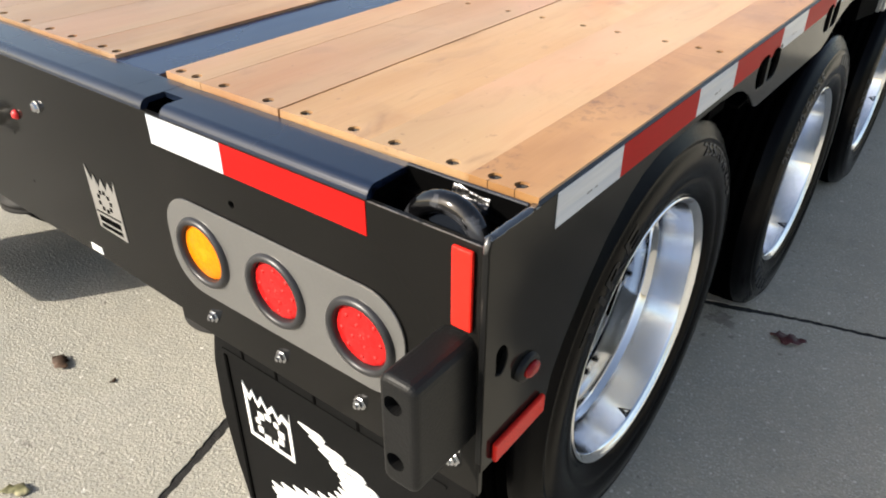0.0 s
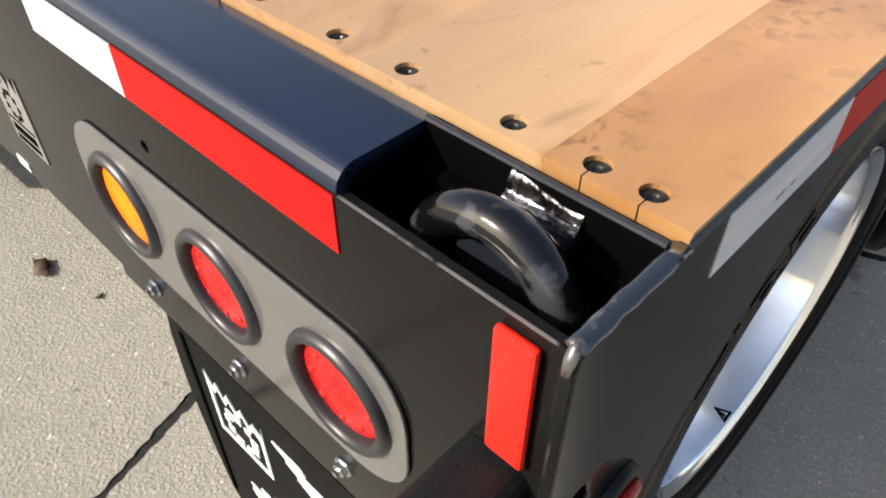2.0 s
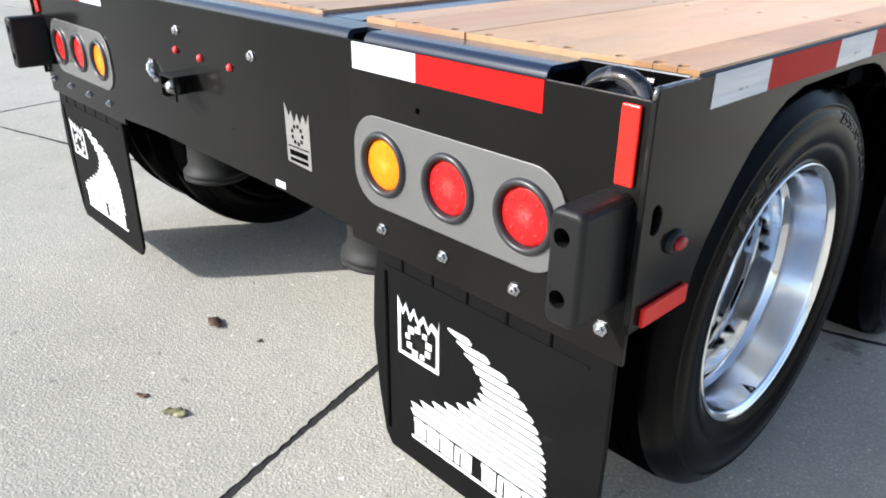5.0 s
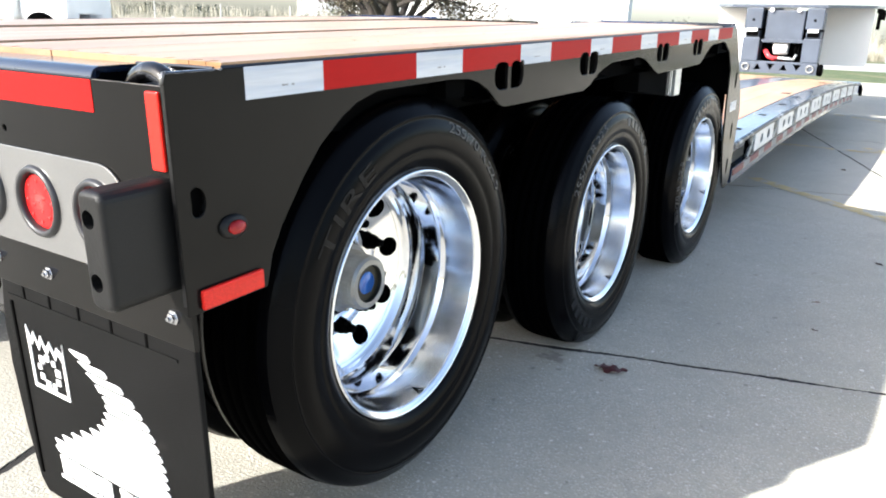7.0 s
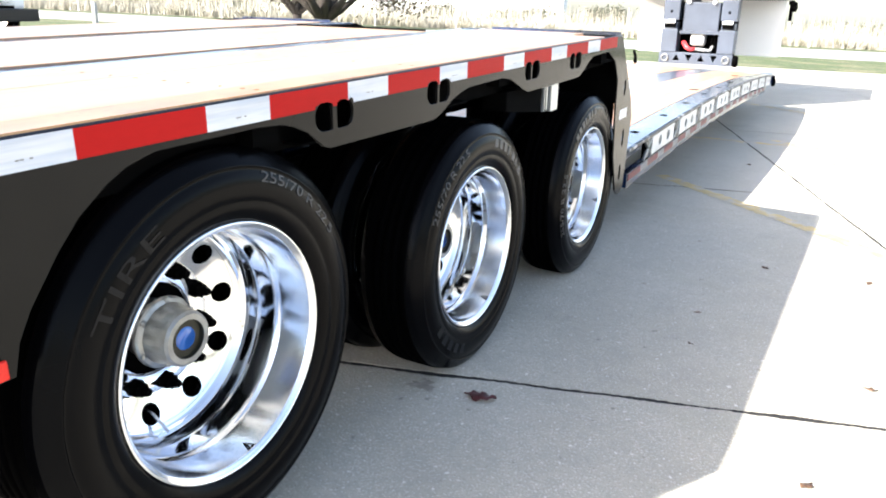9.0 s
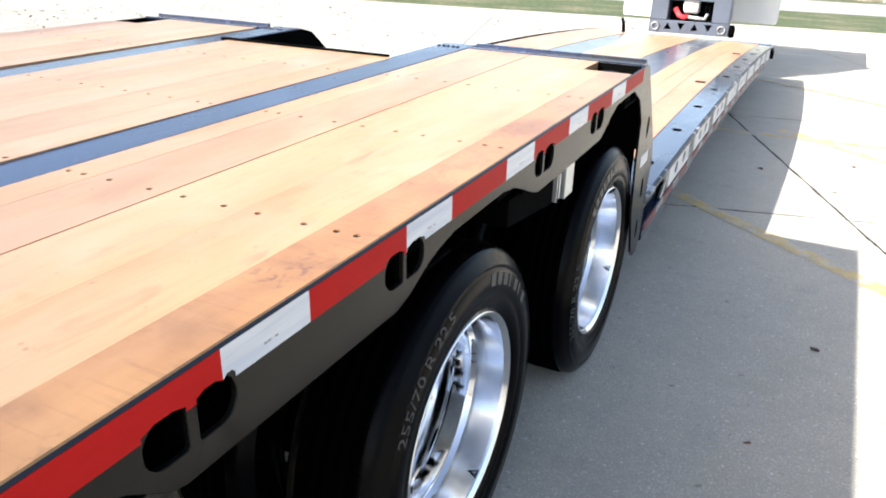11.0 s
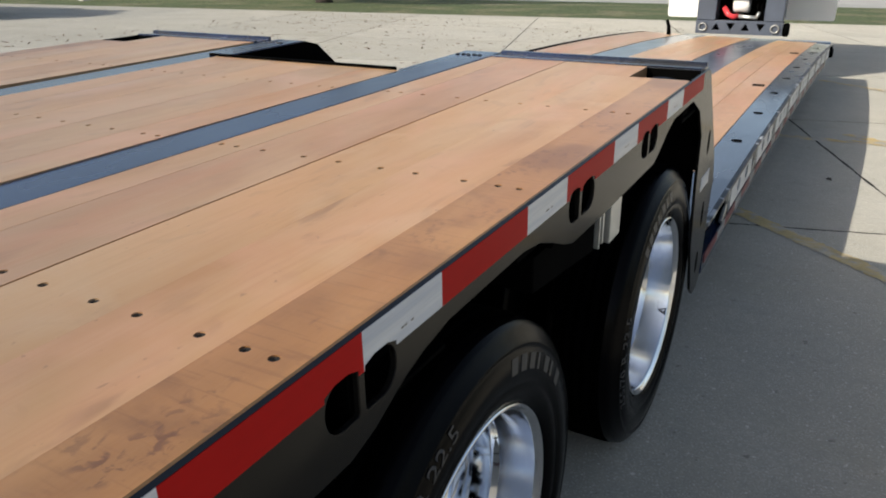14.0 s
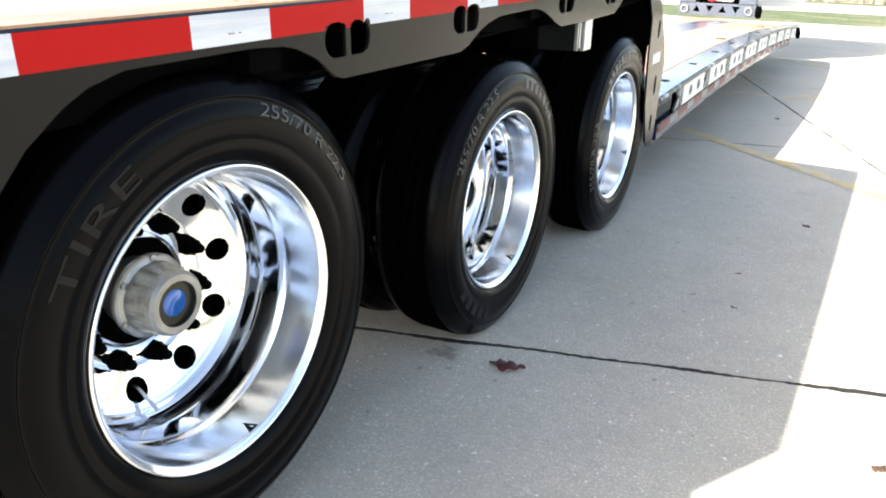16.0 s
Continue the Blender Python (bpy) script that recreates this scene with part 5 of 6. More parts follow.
MAIN = [(-0.192, -0.385), (-0.385, -0.525), (-0.525, -0.665), (-1.005, -1.145), (-1.145, -1.29), (-1.29, -1.435), (-1.435, -1.575)]
for a, b in MAIN + [(opp(b), opp(a)) for a, b in MAIN[:3]]:
    part("main_deck_board", strip(min(a, b) + 0.0015, max(a, b) - 0.0015, 0.004, 0.04, 3.95, 12.1), WOOD, trailer, "oiled hardwood board on the cambered main deck")
part("main_deck_board", strip(opp(-0.1115), opp(-0.1905), 0.004, 0.04, 3.95, 12.1), WOOD, trailer, "oiled hardwood board on the cambered main deck")
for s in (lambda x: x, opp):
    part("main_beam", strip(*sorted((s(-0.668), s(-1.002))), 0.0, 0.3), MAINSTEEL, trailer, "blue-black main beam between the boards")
    # Near rail carries the sky's pale blue in its colour; far rail stays black.
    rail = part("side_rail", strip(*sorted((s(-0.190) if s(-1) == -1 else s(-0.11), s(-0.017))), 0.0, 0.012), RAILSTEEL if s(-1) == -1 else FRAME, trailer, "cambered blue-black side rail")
    part("rail_web", strip(*sorted((s(-0.18), s(-0.17))), -0.0121, 0.188), DECKSTEEL, rail)
    part("rail_edge", strip(*sorted((s(-0.0165), s(0.0))), -0.003, 0.018), RAIL_EDGE, rail, "dark outer angle of the rail, chipped to bare metal")
    part("rail_flange", strip(*sorted((s(-0.06), s(-0.016))), -0.165, 0.085, Y0 + 0.05, 11.2), DECKSTEEL, rail)
    for k in range(9):
        yy = 4.32 + 0.806 * k
        if yy < 12:
            zz = low(s(-0.112), yy)
            part("rail_hole", lathe([(zz + 0.002, 0.03), (zz + 0.003, 0.0)], 16, (s(-0.112) if s(-1) == -1 else s(-0.07), yy, 0), "z"), FRAME, rail)
        # swing-out outrigger with two oval holes, and its bracket
        a, b = 4.42 + 0.84 * k, 5.06 + 0.84 * k
        if b < 12.2:
            z0, z1 = low(0, (a + b) / 2) - 0.152, low(0, (a + b) / 2) - 0.028
            slope = (low(0, b) - low(0, a)) / (b - a)
            mid = (a + b) / 2
            at = lambda p, q: (s(-0.012), p, q + slope * (p - mid))
            out = part("outrigger", plate([(a, z0), (b, z0), (b, z1), (a, z1)], [circle(a + 0.22, (z0 + z1) / 2, 0.035, 14, 0.045), circle(a + 0.46, (z0 + z1) / 2, 0.035, 14, 0.045)], at, (0.012 if s(-1) != -1 else -0.012, 0, 0)), SILVER, trailer, "folded silver outrigger with two oval holes")
            part("outrigger_bracket", boxes((*sorted((s(-0.05), s(-0.02))), a - 0.13, a - 0.05, z0 - 0.01, z1)), FRAME, out)
            part("stake_bracket", join(tube([(s(-0.018), a - 0.19, z0), (s(-0.018), a - 0.02, z1)], 0.010, 6), tube([(s(-0.018), a - 0.19, z1), (s(-0.018), a - 0.02, z0)], 0.010, 6), tube([(s(-0.018), a - 0.105, z0), (s(-0.018), a - 0.105, z1)], 0.010, 6)), CAST, out, "grey cross-shaped stake bracket")
    yy, k = Y0 + 0.08, 0
    while yy < 11.1:
        end = yy + (0.2794 if k % 2 == 0 else 0.1778)
        part("reflective_tape", strip(*sorted((s(-0.0155), s(-0.0125))), -0.172, 0.04, yy, end, 1), SHADED_GRIMY_WHITE if k % 2 else SHADED_GRIMY_RED, trailer, "grimy white reflective tape, darkened for shade" if k % 2 else "grimy red reflective tape, darkened for shade")
        yy, k = end, k + 1
for y in (7.0, 9.7):
    part("deck_slot", boxes((-0.30, -0.215, y - 0.03, y + 0.05, low(-0.26, y) + 0.0035, low(-0.26, y) + 0.006)), FRAME, trailer)
for s in (lambda x: x, opp):
    part("rail_end_bracket", join(boxes((*sorted((s(-0.03), s(-0.001))), 12.20, 12.36, low(0, 12.3) - 0.17, low(0, 12.3) - 0.02)), tube([(s(-0.015) + 0.02, 12.28 + 0.05 * math.cos(a), low(0, 12.3) - 0.12 + 0.05 * math.sin(a)) for a in [2 * math.pi * i / 16 for i in range(17)]], 0.011, 8, ends=False)), FRAME, trailer, "black bracket and ring on the rail end")
part("front_sill", boxes((-WIDE + 0.02, -0.03, 12.2, 12.34, low(-1, 12.3) - 0.16, low(-1, 12.3) - 0.005)), DECKSTEEL, trailer)

# ---- gooseneck at the front ----
neck = tagged(new("gooseneck"), "dark grey gooseneck with white side panels before the deck", "gooseneck")
neck.matrix_world = trailer.matrix_world.copy()
G0 = 11.95
tri = []
for i, up_side in enumerate((1, 0, 1, 0)):
    cx = -1.47 + 0.19 * i
    tri.append([(cx - 0.055, 0.315), (cx + 0.055, 0.315), (cx, 0.41)] if up_side else [(cx - 0.055, 0.41), (cx, 0.315), (cx + 0.055, 0.41)])
part("base_plate", plate([(-1.74, 0.265), (-0.62, 0.265), (-0.62, 0.445), (-1.74, 0.445)], tri, lambda a, b: (a, G0, b), (0, 0.04, 0)), GREYPAINT, neck, "grey foot plate with triangular openings", bevel=0.004)
part("dark_back", boxes((-1.72, -0.64, G0 + 0.30, G0 + 0.32, 0.27, 1.2)), FRAME, neck)
for x0, x1 in ((-1.735, -1.485), (-0.865, -0.625)):
    post = part("post", boxes((x0, x1, G0 - 0.015, G0 + 0.25, 0.445, 0.80), (x0 + 0.02, x1 - 0.02, G0 + 0.02, G0 + 0.25, 0.80, 0.90), (x0, x1, G0 - 0.015, G0 + 0.25, 0.93, 1.235)), GREYPAINT, neck, "grey upright post", bevel=0.012)
    part("post_gap", boxes((x0 + 0.04, x1 - 0.04, G0 - 0.02, G0 + 0.02, 0.82, 0.90)), FRAME, post)
    part("white_cap", boxes((x0 + 0.04, x1 - 0.05, G0 - 0.03, G0 + 0.01, 0.885, 0.935)), WHITE, post, "white-painted block", bevel=0.008)
    part("pin_hole", lathe([(G0 - 0.017, 0.022), (G0 - 0.019, 0.0)], 14, ((x0 + x1) / 2, 0, 1.06), "y"), FRAME, post)
    cx = x0 + 0.09 if x0 < -1 else x1 - 0.09
    part("lifting_ring", tube([(cx + 0.05 * math.cos(a), G0 - 0.02, 0.355 + 0.05 * math.sin(a)) for a in [2 * math.pi * i / 18 for i in range(19)]], 0.012, 8, ends=False), CAST, neck, "steel lifting ring", smooth=True)
part("side_drum", lathe([(-0.615, 0.0), (-0.615, 0.075), (-0.60, 0.088), (-0.555, 0.088), (-0.54, 0.07), (-0.54, 0.0)], 20, (0, G0 + 0.03, 0.345)), FRAME, neck, "black drum beside the foot plate", smooth=True)
part("face_panel", boxes((-1.43, -0.89, G0 + 0.03, G0 + 0.06, 0.76, 1.20)), GREYPAINT, neck, "recessed grey face panel", bevel=0.02)
part("panel_sill", boxes((-1.46, -0.86, G0 - 0.005, G0 + 0.05, 0.73, 0.775)), GREYPAINT, neck)
for x in (-1.36, -0.98):
    part("panel_light", lathe([(G0 + 0.0, 0.03), (G0 - 0.02, 0.03), (G0 - 0.024, 0.0)], 14, (x, 0, 1.205), "y"), WHITE, neck, "small white lamp")
part("tank", lathe([(-1.29, 0.0), (-1.29, 0.09), (-1.27, 0.115), (-1.10, 0.115), (-1.08, 0.09), (-1.08, 0.0)], 20, (0, G0 + 0.16, 0.655)), WHITE, neck, "white plastic tank", smooth=True)
part("tank_cap", boxes((-1.28, -1.09, G0 + 0.05, G0 + 0.25, 0.76, 0.79)), WHITE, neck, bevel=0.01)
part("red_hose", tube([(-1.40, G0 + 0.1, 0.60), (-1.33, G0 + 0.03, 0.52), (-1.27, G0 + 0.04, 0.49), (-1.22, G0 + 0.1, 0.50)], 0.035, 10), HOSE, neck, "red hose coupling", smooth=True)
part("fitting", join(tube([(-1.20, G0 + 0.05, 0.50), (-1.05, G0 + 0.05, 0.49), (-0.98, G0 + 0.06, 0.48)], 0.025, 8), tube([(-0.98, G0 + 0.05, 0.47), (-0.94, G0 + 0.05, 0.56)], 0.02, 8)), STEEL, neck, "bright hydraulic fittings", smooth=True)
for x in (-0.95, -0.90):
    part("hose", tube([(x, G0 + 0.12, 0.47), (x - 0.03, G0 + 0.10, 0.62), (x, G0 + 0.15, 0.76)], 0.014, 8), FRAME, neck)
part("top_plate", plate([(-1.95, G0 + 0.02), (-0.60, G0 + 0.02), (-0.06, G0 + 1.35), (-0.06, 16.3), (-2.49, 16.3), (-2.49, G0 + 1.35)], [], lambda a, b: (a, b, 1.24), (0, 0, 0.045)), GREYPAINT, neck, "wide grey top plate", bevel=0.006)
part("neck_beam", boxes((-1.70, -1.45, G0 + 1.46, G0 + 3.2, 0.75, 1.235), (-0.90, -0.65, G0 + 1.46, G0 + 3.2, 0.75, 1.235)), GREYPAINT, neck, "long grey neck beam", bevel=0.01)
for x0, x1 in ((-2.47, -1.62), (-0.93, -0.08)):
    part("white_flap", plate([(x0 + (x1 - x0) / 2 + a, 0.79 + b) for a, b in rounded(x1 - x0, 0.90, 0.04, 5)], [], lambda a, b: (a, G0 + 1.42, b), (0, 0.015, 0)), WHITE, neck, "white sheet mud flap")
part("side_winch", join(lathe([(0.0, 0.07), (0.10, 0.08), (0.12, 0.0)], 16, (-0.04, G0 + 1.5, 1.14)), boxes((-0.06, 0.02, G0 + 1.4, G0 + 1.6, 1.17, 1.24), (-0.04, 0.01, G0 + 1.46, G0 + 1.54, 0.92, 1.1))), FRAME, neck, "dark side fitting under the top plate", smooth=False)
part("rubber_hook", tube([(-2.02, 11.6, low(-2, 11.6)), (-2.03, 11.6, low(-2, 11.6) + 0.12), (-2.06, 11.6, low(-2, 11.6) + 0.2)], [0.03, 0.026, 0.02], 8), FRAME, neck, "black rubber strap end")


# ---- ground, street and distance ----
TURN_G = 18.5
CU, SU = math.cos(radians(TURN_G)), math.sin(radians(TURN_G))
PITCH, U0, V0 = 3.68, -0.865, 1.62


def uv(u, v, z=0.0):
    """A place on the lot from distances along and across its joints."""
    return (u * CU - v * SU, u * SU + v * CU, z)


def sheet(name, u0, u1, v0, v1, z, mat, label, category, n=1):
    bm = bmesh.new()
    vs = [bm.verts.new(uv(u, v, z)) for u, v in ((u0, v0), (u1, v0), (u1, v1), (u0, v1))]
    bm.faces.new(vs)
    ob = new(name, mesh_of(name, bm, mat))
    return tagged(ob, label, category, kind="structure")


sheet("ground", -1500, 1500, -1500, 1500, -0.06, EARTH, "dry field reaching to the horizon", "ground")
LOT_END = V0 + PITCH * 6 + 0.6
sheet("lot_base", -62, 45, -34, LOT_END, -0.003, JOINT, "dark joint filler between the concrete slabs", "pavement")
pavement = tagged(new("pavement"), "pale worn concrete yard of square slabs with dark joints", "pavement", kind="structure")


def slab_mesh(w, h, seed):
    """One slab with slightly ragged edges."""
    rnd = random.Random(seed)
    bm = bmesh.new()
    pts = []
    n = 240
    for (x0, y0), (x1, y1) in (((0, 0), (w, 0)), ((w, 0), (w, h)), ((w, h), (0, h)), ((0, h), (0, 0))):
        waves = [(rnd.uniform(2, 9), rnd.uniform(0, 6.28), rnd.uniform(0.001, 0.0032)) for _ in range(4)]
        wander = lambda f: sum(h * math.sin(2 * math.pi * q * f + ph) for q, ph, h in waves)
        for i in range(n):
            k = i / n
            j = rnd.uniform(-0.0035, 0.0035) + wander(k)
            dx, dy = (0, j) if y0 == y1 else (j, 0)
            pts.append((x0 + (x1 - x0) * k + dx, y0 + (y1 - y0) * k + dy))
    top = [bm.verts.new((x, y, 0)) for x, y in pts]
    down = [bm.verts.new((x, y, -0.05)) for x, y in pts]
    bm.faces.new(top)
    for i in range(len(pts)):
        bm.faces.new((top[i], top[(i + 1) % len(pts)], down[(i + 1) % len(pts)], down[i]))
    return mesh_of("slab", bm, CONCRETE)


gap = 0.024
slabs = [slab_mesh(PITCH - gap, PITCH - gap, k) for k in range(5)]
last = slab_mesh(PITCH - gap, 0.6 - gap, 9)
for i in range(-12, 10):
    for j in range(-8, 7):
        u, v = U0 + PITCH * i + gap / 2, V0 + PITCH * j + gap / 2
        ob = new("slab", slabs[(i * 7 + j * 3) % 5] if j < 6 else last)
        ob.parent = pavement
        ob.matrix_local = Matrix.Translation(uv(u, v, 0.0)) @ pose(0, 0, 0, 0, 0, TURN_G)


def paint(name, p, q, w, label, up=0.004, mat=YELLOW):
    a, b = Vector((*p, 0)), Vector((*q, 0))
    side = (b - a).normalized().cross(Vector((0, 0, 1))) * w / 2
    rnd = random.Random(name)
    bm = bmesh.new()
    count = int((b - a).length / 0.03)
    rows = []
    for i in range(count + 1):
        c = a.lerp(b, i / count) + Vector((0, 0, up))
        rows.append([bm.verts.new(c + side * rnd.uniform(0.8, 1.15)), bm.verts.new(c - side * rnd.uniform(0.8, 1.15))])
    for r, q in zip(rows, rows[1:]):
        bm.faces.new((r[0], q[0], q[1], r[1]))
    return tagged(new(name, mesh_of(name, bm, mat)), label, "road marking", kind="structure")


paint("yellow_line_1", (-0.25, 5.93), (2.6, 3.35), 0.13, "worn yellow parking line on the concrete, dimmed for shade", mat=SHADE_YELLOW)
paint("yellow_line_2", (-1.2, 8.3), (3.2, 8.95), 0.15, "worn yellow parking line on the concrete", 0.005)
paint("yellow_line_3", (0.40, 8.90), (3.6, 5.86), 0.16, "worn yellow parking line on the concrete", 0.006)
paint("yellow_line_4", (-0.6, 13.2), (3.5, 9.9), 0.14, "worn yellow parking line on the concrete", 0.007)

sheet("verge", -70, 60, LOT_END, LOT_END + 11, -0.02, GRASS, "mown grass strip along the yard", "grass")
sheet("street", -160, 140, LOT_END + 11, LOT_END + 26, -0.03, STREET, "pale concrete street beyond the verge", "road")
sheet("far_verge", -160, 140, LOT_END + 26, LOT_END + 60, -0.025, GRASS, "rough grass beyond the street", "grass")


# fallen leaves
def leaf_mesh(seed, mat, size=0.05):
    rnd = random.Random(seed)
    bm = bmesh.new()
    n = 10
    spine = [bm.verts.new((size * (i / (n - 1) - 0.5) * 1.9, size * 0.12 * math.sin(i * 0.7 + seed), 0.004 + size * 0.18 * math.sin(math.pi * i / (n - 1)) * rnd.uniform(0.5, 1.2))) for i in range(n)]
    for sgn in (1, -1):
        rim = [bm.verts.new((v.co.x + size * rnd.uniform(-0.08, 0.08), v.co.y + sgn * size * 0.55 * math.sin(math.pi * (i + 0.3) / n) * rnd.uniform(0.7, 1.2), rnd.uniform(0.002, size * 0.32))) for i, v in enumerate(spine)]
        for i in range(n - 1):
            bm.faces.new((spine[i], spine[i + 1], rim[i + 1], rim[i]))
    bmesh.ops.recalc_face_normals(bm, faces=bm.faces)
    bmesh.ops.solidify(bm, geom=list(bm.faces), thickness=0.0008)
    return mesh_of("leaf", bm, mat, smooth=True)


leaf_kinds = [leaf_mesh(k, LEAF, 0.042) for k in range(5)]
leaf_red = leaf_mesh(7, LEAF_RED, 0.058)
leaf_green = leaf_mesh(11, LEAF_GREEN, 0.052)


def leaf(x, y, k=0, turn=0, size=1.0, red=False):
    ob = new("fallen_leaf", leaf_red if red else leaf_green if k < 0 else leaf_kinds[k % 5])
    ob.matrix_world = pose(x, y, 0.001, 0, 0, turn) @ Matrix.Scale(size, 4)
    tagged(ob, "dark red fallen leaf on the concrete" if red else "withered green-brown leaf curled on the concrete" if k < 0 else "curled brown dead leaf on the concrete", "leaf", group="leaves on the concrete")


for i, (x, y, s) in enumerate(((-1.55, 0.045, 1.0), (-1.31, -0.30, 0.5), (-1.36, 0.10, 0.3), (0.82, 3.75, 0.6), (1.32, 2.45, 0.7), (1.15, 1.66, 0.6), (0.34, 7.0, 0.9), (0.66, 2.49, 0.35), (0.62, 2.86, 0.4), (1.325, 3.81, 0.7), (1.05, 7.6, 0.8), (0.9, 6.6, 0.6))):
    leaf(x, y, i, 47 * i, s)
leaf(0.12, 1.60, red=True, turn=15)
leaf(-1.18, -0.27, k=-1, turn=35, size=0.75)
rnd = random.Random(4)
for i in range(250):
    leaf(rnd.uniform(-14, -3.2), rnd.uniform(5.0, 20), i, rnd.uniform(0, 360), rnd.uniform(0.7, 1.4))


def leaf_litter(count, seed):
    """Small curled leaves strewn past counting over the yard beyond the trailer."""
    rnd = random.Random(seed)
    verts, faces = [], []
    for _ in range(count):
        x, y, a, r = rnd.uniform(-15, -2.9), rnd.uniform(6.0, 21), rnd.uniform(0, 6.28), rnd.uniform(0.018, 0.042)
        c, s, k = math.cos(a) * r, math.sin(a) * r, len(verts)
        curl = rnd.uniform(0.3, 0.9) * r
        verts += [(x - c, y - s, 0.004 + curl), (x + s * 0.6, y - c * 0.6, 0.005), (x + c, y + s, 0.004 + curl * rnd.uniform(0.2, 1)), (x - s * 0.6, y + c * 0.6, 0.006 + curl * 0.4), (x, y, 0.006)]
        faces += [(k, k + 1, k + 4), (k + 1, k + 2, k + 4), (k + 2, k + 3, k + 4), (k + 3, k, k + 4)]
    me = bpy.data.meshes.new("leaf_litter")
    me.from_pydata(verts, [], faces)
    me.materials.append(LEAF)
    return tagged(new("leaf_litter", me), "scattered small brown dead leaves on the concrete", "leaves", kind="stuff")


leaf_litter(650, 12)

# dry reeds along the far side of the street, as one mass
def reeds(u0, u1, v0, v1, count, h0, h1, seed):
    rnd = random.Random(seed)
    verts, faces = [], []
    for _ in range(count):
        u, v, h = rnd.uniform(u0, u1), rnd.uniform(v0, v1), rnd.uniform(h0, h1)
        x, y, _z = uv(u, v)
        a, w, lean = rnd.uniform(0, math.pi), rnd.uniform(0.015, 0.04), rnd.uniform(-0.3, 0.3)
        c, s = math.cos(a) * w, math.sin(a) * w
        k = len(verts)
        verts += [(x - c, y - s, -0.03), (x + c, y + s, -0.03), (x + c * 0.7 + lean * 0.4, y + s * 0.7, h * 0.6), (x - c * 0.7 + lean * 0.4, y - s * 0.7, h * 0.6), (x + lean, y + lean * 0.5, h)]
        faces += [(k, k + 1, k + 2, k + 3), (k + 3, k + 2, k + 4)]
    me = bpy.data.meshes.new("reeds")
    me.from_pydata(verts, [], faces)
    me.materials.append(STRAW)
    return tagged(new("dry_reeds", me), "pale dry reeds and tall grass beyond the street", "grass", kind="stuff")


reeds(-120, 60, LOT_END + 31, LOT_END + 38, 110000, 0.35, 0.95, 3)

# fence posts in the reeds
post_mesh = mesh_of("fence_post", tube([(0, 0, -0.05), (0, 0, 1.9), (0, 0, 2.0)], [0.06, 0.055, 0.03], 10), POST)
for i in range(26):
    ob = new("fence_post", post_mesh)
    ob.matrix_world = pose(*uv(-110 + 6.0 * i, LOT_END + 29.5))
    tagged(ob, "grey fence post standing in the rough grass", "post", group="fence posts")


# tree on the verge
def tree(x, y, seed, height=7.5, droops=()):
    rnd = random.Random(seed)
    t = tagged(new("tree"), "dark-barked tree with low spreading limbs and thin leaves on the verge", "tree")
    t.location = (x, y, 0)
    trunk = part("trunk", tube([(0, 0, -0.1), (0.0, 0, 0.15), (0.02, 0, 0.8), (0.0, 0.03, 1.35), (0.0, 0.03, 1.9)], [0.40, 0.30, 0.30, 0.36, 0.2], 14), BARK, t, smooth=True)
    tips = []
    for k in range(8):
        a = 2 * math.pi * k / 8 + rnd.uniform(-0.2, 0.2)
        out, up = rnd.uniform(2.2, 4.4), rnd.uniform(2.6, height - 1.8)
        pts = [Vector((0.10 * math.cos(a), 0.10 * math.sin(a), 0.7))]
        for i in range(1, 7):
            f = i / 6
            pts.append(Vector((math.cos(a) * out * f ** 0.9 + rnd.uniform(-0.1, 0.1), math.sin(a) * out * f ** 0.9 + rnd.uniform(-0.1, 0.1), 0.7 + up * f ** 1.1)))
        part("limb", tube(pts, [0.20, 0.15, 0.11, 0.08, 0.05, 0.03, 0.015], 8), BARK, trunk, smooth=True)
        tips += pts[3:]
        for i in range(2, 6):
            b = a + rnd.uniform(-1.2, 1.2)
            q = [pts[i], pts[i] + Vector((math.cos(b) * 0.5, math.sin(b) * 0.5, 0.35)), pts[i] + Vector((math.cos(b) * 1.1, math.sin(b) * 1.1, 0.6))]
            part("limb", tube(q, [0.04, 0.025, 0.01], 6), BARK, trunk)
            tips += q[1:]
    for a, reach, drop in droops:
        q = [Vector((0, 0, 1.7)), Vector((math.cos(a) * reach * 0.35, math.sin(a) * reach * 0.35, 2.3)), Vector((math.cos(a) * reach * 0.7, math.sin(a) * reach * 0.7, 2.0)), Vector((math.cos(a) * reach, math.sin(a) * reach, drop))]
        part("limb", tube(q, [0.09, 0.06, 0.035, 0.012], 7), BARK, trunk, smooth=True)
        tips += [q[2], q[2].lerp(q[3], 0.5), q[3]]
    verts, faces = [], []
    for p in tips:
        for _ in range(110):
            c = p + Vector((rnd.gauss(0, 0.42), rnd.gauss(0, 0.42), rnd.gauss(0.05, 0.36)))
            n = Vector((rnd.gauss(0, 1), rnd.gauss(0, 1), rnd.gauss(0, 1))).normalized()
            s1 = n.orthogonal().normalized() * rnd.uniform(0.05, 0.09)
            s2 = n.cross(s1) * 0.6
            k = len(verts)
            verts += [c - s1, c + s2, c + s1, c - s2]
            faces.append((k, k + 1, k + 2, k + 3))
    me = bpy.data.meshes.new("crown")
    me.from_pydata([tuple(v) for v in verts], [], faces)
    me.materials.append(FOLIAGE)
    part("crown", me, None, t)
    return t


tree(-18.8, 25.4, 5, droops=((0.55, 2.9, 1.35), (0.85, 3.8, 1.5), (0.3, 4.2, 1.7), (3.6, 3.4, 2.1)))
tree(-31.0, 38.5, 8, 6.5)


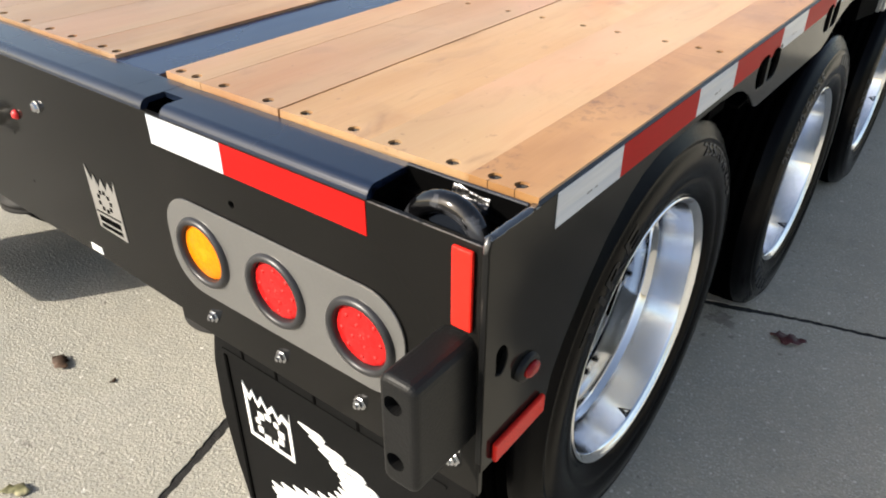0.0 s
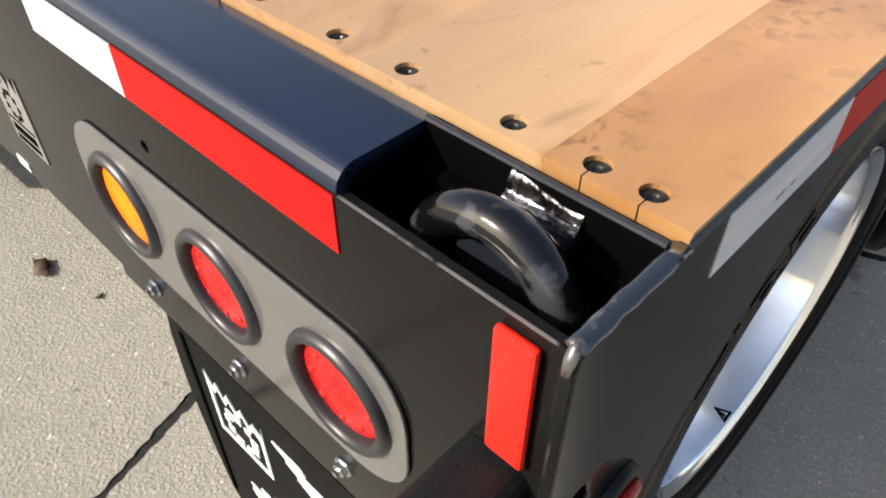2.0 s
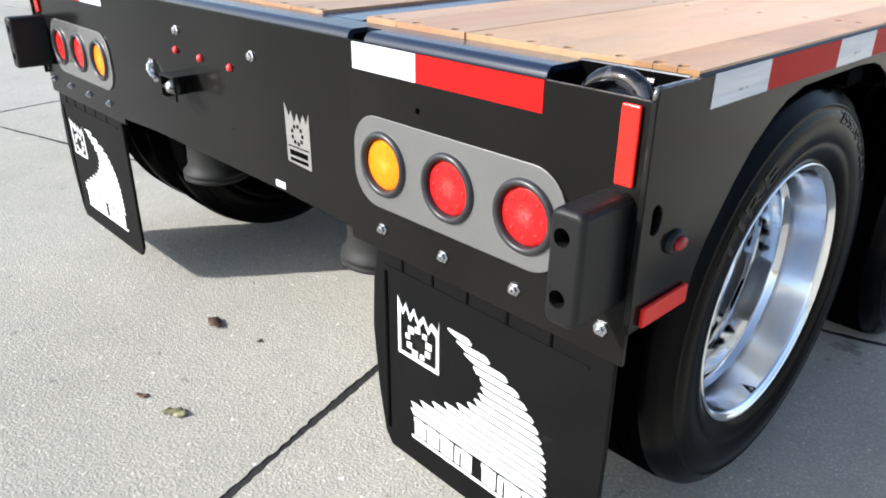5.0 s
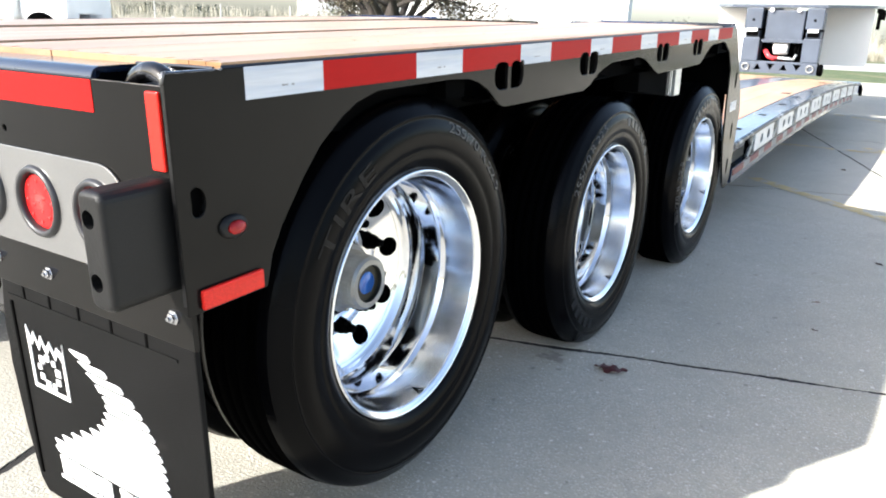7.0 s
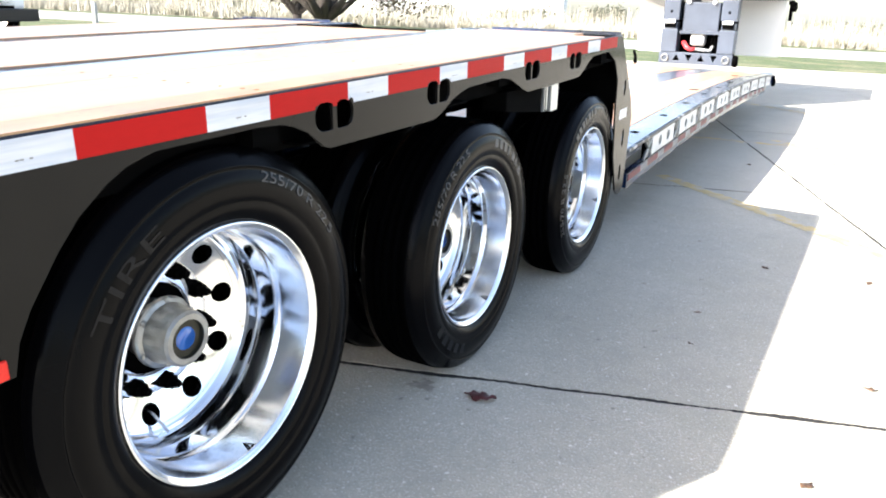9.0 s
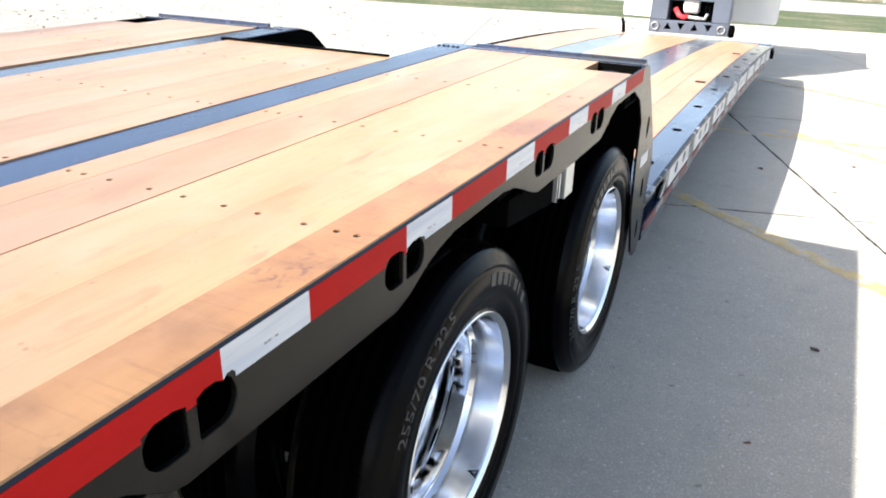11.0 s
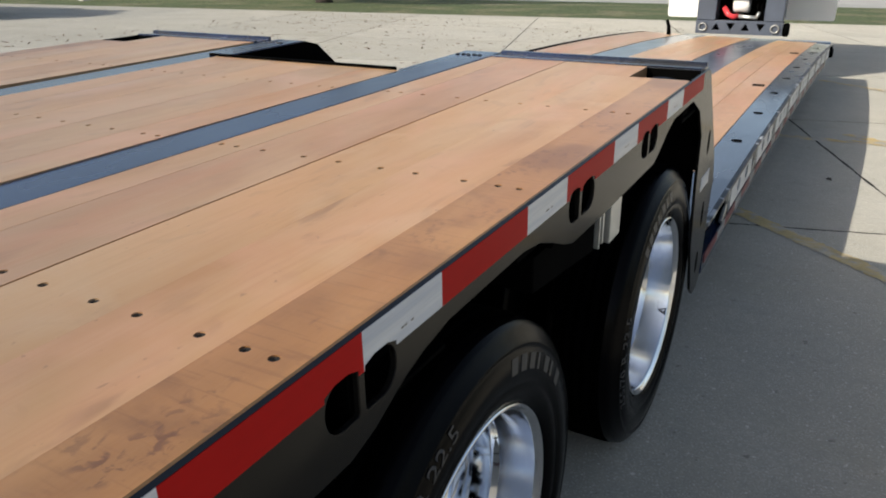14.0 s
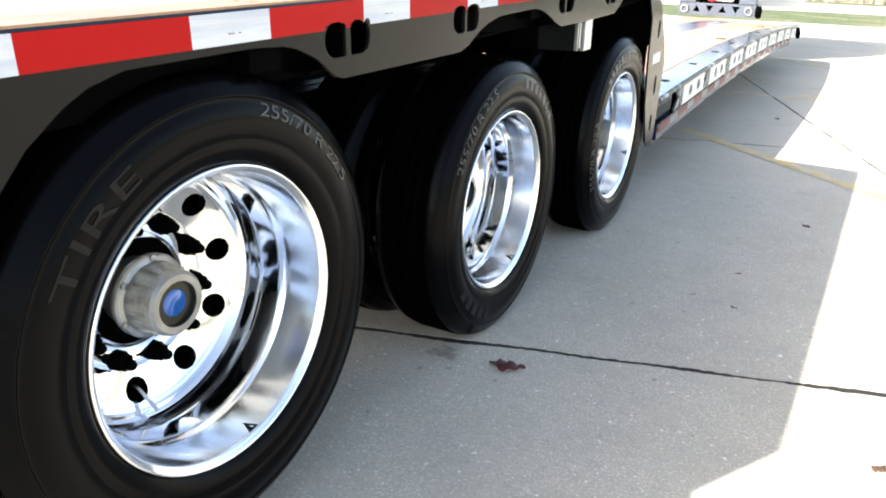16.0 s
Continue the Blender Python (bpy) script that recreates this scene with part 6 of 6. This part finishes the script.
# white truck parked across the yard
def parked_truck(x, y, turn):
    t = tagged(new("parked_truck"), "white truck with a pale blue body parked on the concrete yard", "truck")
    t.matrix_world = pose(x, y, 0, 0, 0, turn)
    cab = part("cab", boxes((-1.2, 1.2, -1.6, 0.6, 0.75, 2.6)), WHITE, t, "white cab", bevel=0.12)
    part("hood", boxes((-1.0, 1.0, 0.6, 2.2, 0.75, 1.75)), WHITE, t, "white bonnet", bevel=0.12)
    for xx in (-1.205, 1.2):
        part("side_window", boxes((xx, xx + 0.006, -0.9, 0.2, 1.65, 2.3)), GLASS, cab)
    part("windscreen", boxes((-1.0, 1.0, 0.601, 0.607, 1.8, 2.45)), GLASS, cab)
    part("body", boxes((-1.25, 1.25, -8.2, -1.75, 1.05, 2.9)), PALEBLUE, t, "pale blue box body", bevel=0.03)
    part("bumper", boxes((-1.2, 1.2, 2.2, 2.45, 0.45, 0.8)), PLASTIC, t, "black front bumper", bevel=0.04)
    part("frame", boxes((-0.5, 0.5, -8.1, 2.2, 0.65, 1.0)), FRAME, t)
    for wx in (-1.02, 1.02):
        for wy in (1.35, -5.2, -6.5):
            w = part("wheel", lathe([(wx - 0.15, 0.30), (wx - 0.14, 0.45), (wx - 0.1, 0.5), (wx + 0.1, 0.5), (wx + 0.14, 0.45), (wx + 0.15, 0.30)], 32, (0, wy, 0.5)), RUBBER, t, "black truck tyre", smooth=True)
            part("rim", lathe([(wx - 0.14, 0.29), (wx - 0.08, 0.25), (wx - 0.05, 0.0)], 24, (0, wy, 0.5)), ALU, w)
            part("rim", lathe([(wx + 0.14, 0.29), (wx + 0.08, 0.25), (wx + 0.05, 0.0)], 24, (0, wy, 0.5)), ALU, w)
    return t


parked_truck(-22.2, 11.8, -70)


# pale sheds far beyond the reeds
def shed(x, y, w, d, h, turn):
    t = tagged(new("shed"), "long pale metal shed with a low grey roof, far off", "building")
    t.matrix_world = pose(x, y, 0, 0, 0, turn)
    part("wall", boxes((-w / 2, w / 2, -d / 2, d / 2, -0.1, h)), FARWALL, t)
    part("roof", plate([(-d / 2 - 0.4, h), (d / 2 + 0.4, h), (0, h + d * 0.14)], [], lambda a, b: (-w / 2 - 0.3, a, b), (w + 0.6, 0, 0)), FARROOF, t)
    for k in range(int(w // 9)):
        part("door", boxes((-w / 2 + 3 + 9 * k, -w / 2 + 7 + 9 * k, -d / 2 - 0.05, -d / 2, 0, 4)), FARROOF, t)
    return t


shed(-58, 96, 46, 18, 6, 18)
reeds(-110, 90, LOT_END + 44, LOT_END + 58, 16000, 0.8, 2.6, 6)
shed(34, 128, 40, 20, 7, 16)


# rounded shrubs far behind the reeds
def shrub(x, y, w, h, seed):
    rnd = random.Random(seed)
    t = tagged(new("shrub"), "dark leafy shrub far behind the dry reeds", "shrub", group="far shrubs")
    t.location = (x, y, -0.05)
    stems, verts, faces = [], [], []
    for k in range(7):
        a = 2 * math.pi * k / 7 + rnd.uniform(-0.3, 0.3)
        tip = Vector((math.cos(a) * w * rnd.uniform(0.2, 0.42), math.sin(a) * w * rnd.uniform(0.2, 0.42), h * rnd.uniform(0.45, 0.85)))
        stems.append(tube([(0, 0, 0), tip * 0.5 + Vector((0, 0, 0.1 * h)), tip], [0.10, 0.06, 0.02], 6))
        for _ in range(170):
            c = tip + Vector((rnd.gauss(0, w * 0.13), rnd.gauss(0, w * 0.13), rnd.gauss(0, h * 0.14)))
            n = Vector((rnd.gauss(0, 1), rnd.gauss(0, 1), rnd.gauss(0, 1))).normalized()
            s1 = n.orthogonal().normalized() * rnd.uniform(0.10, 0.22)
            s2, q = n.cross(s1) * 0.7, len(verts)
            verts += [tuple(c - s1), tuple(c + s2), tuple(c + s1), tuple(c - s2)]
            faces.append((q, q + 1, q + 2, q + 3))
    part("stems", join(*stems), BARK, t)
    me = bpy.data.meshes.new("crown")
    me.from_pydata(verts, [], faces)
    me.materials.append(SHRUB)
    part("crown", me, None, t)


rnd = random.Random(21)
for i in range(11):
    shrub(*uv(-78 + 12 * i + rnd.uniform(-3, 3), LOT_END + 60 + rnd.uniform(0, 12))[:2], rnd.uniform(4.5, 8.5), rnd.uniform(1.5, 2.8), 40 + i)


# damp stain on the concrete beside the wheels
def stain(x, y, r, seed):
    rnd = random.Random(seed)
    bm = bmesh.new()
    pts = []
    for k in range(40):
        a = 2 * math.pi * k / 40
        d = r * (0.7 + 0.25 * math.sin(3 * a + seed) + 0.15 * math.sin(7 * a) + rnd.uniform(-0.12, 0.12))
        pts.append(bm.verts.new((x + 1.3 * d * math.cos(a), y + d * math.sin(a), 0.0035)))
    bm.faces.new(pts)
    return tagged(new("stain", mesh_of("stain", bm, STAIN)), "faint brown damp stain on the concrete", "stain", kind="structure")


stain(-0.09, 1.57, 0.05, 3)


# short pale bollard on the edge of the yard
bollard = tagged(new("bollard"), "short pale round post standing on the verge", "bollard")
bollard.location = (-26.5, 20.3, 0)
part("shaft", tube([(0, 0, -0.05), (0, 0, 0.2), (0, 0, 0.93), (0, 0, 1.0)], [0.12, 0.105, 0.10, 0.06], 16), POST, bollard, smooth=True)
part("base_plate", boxes((-0.18, 0.18, -0.18, 0.18, -0.02, 0.03)), POST, bollard)
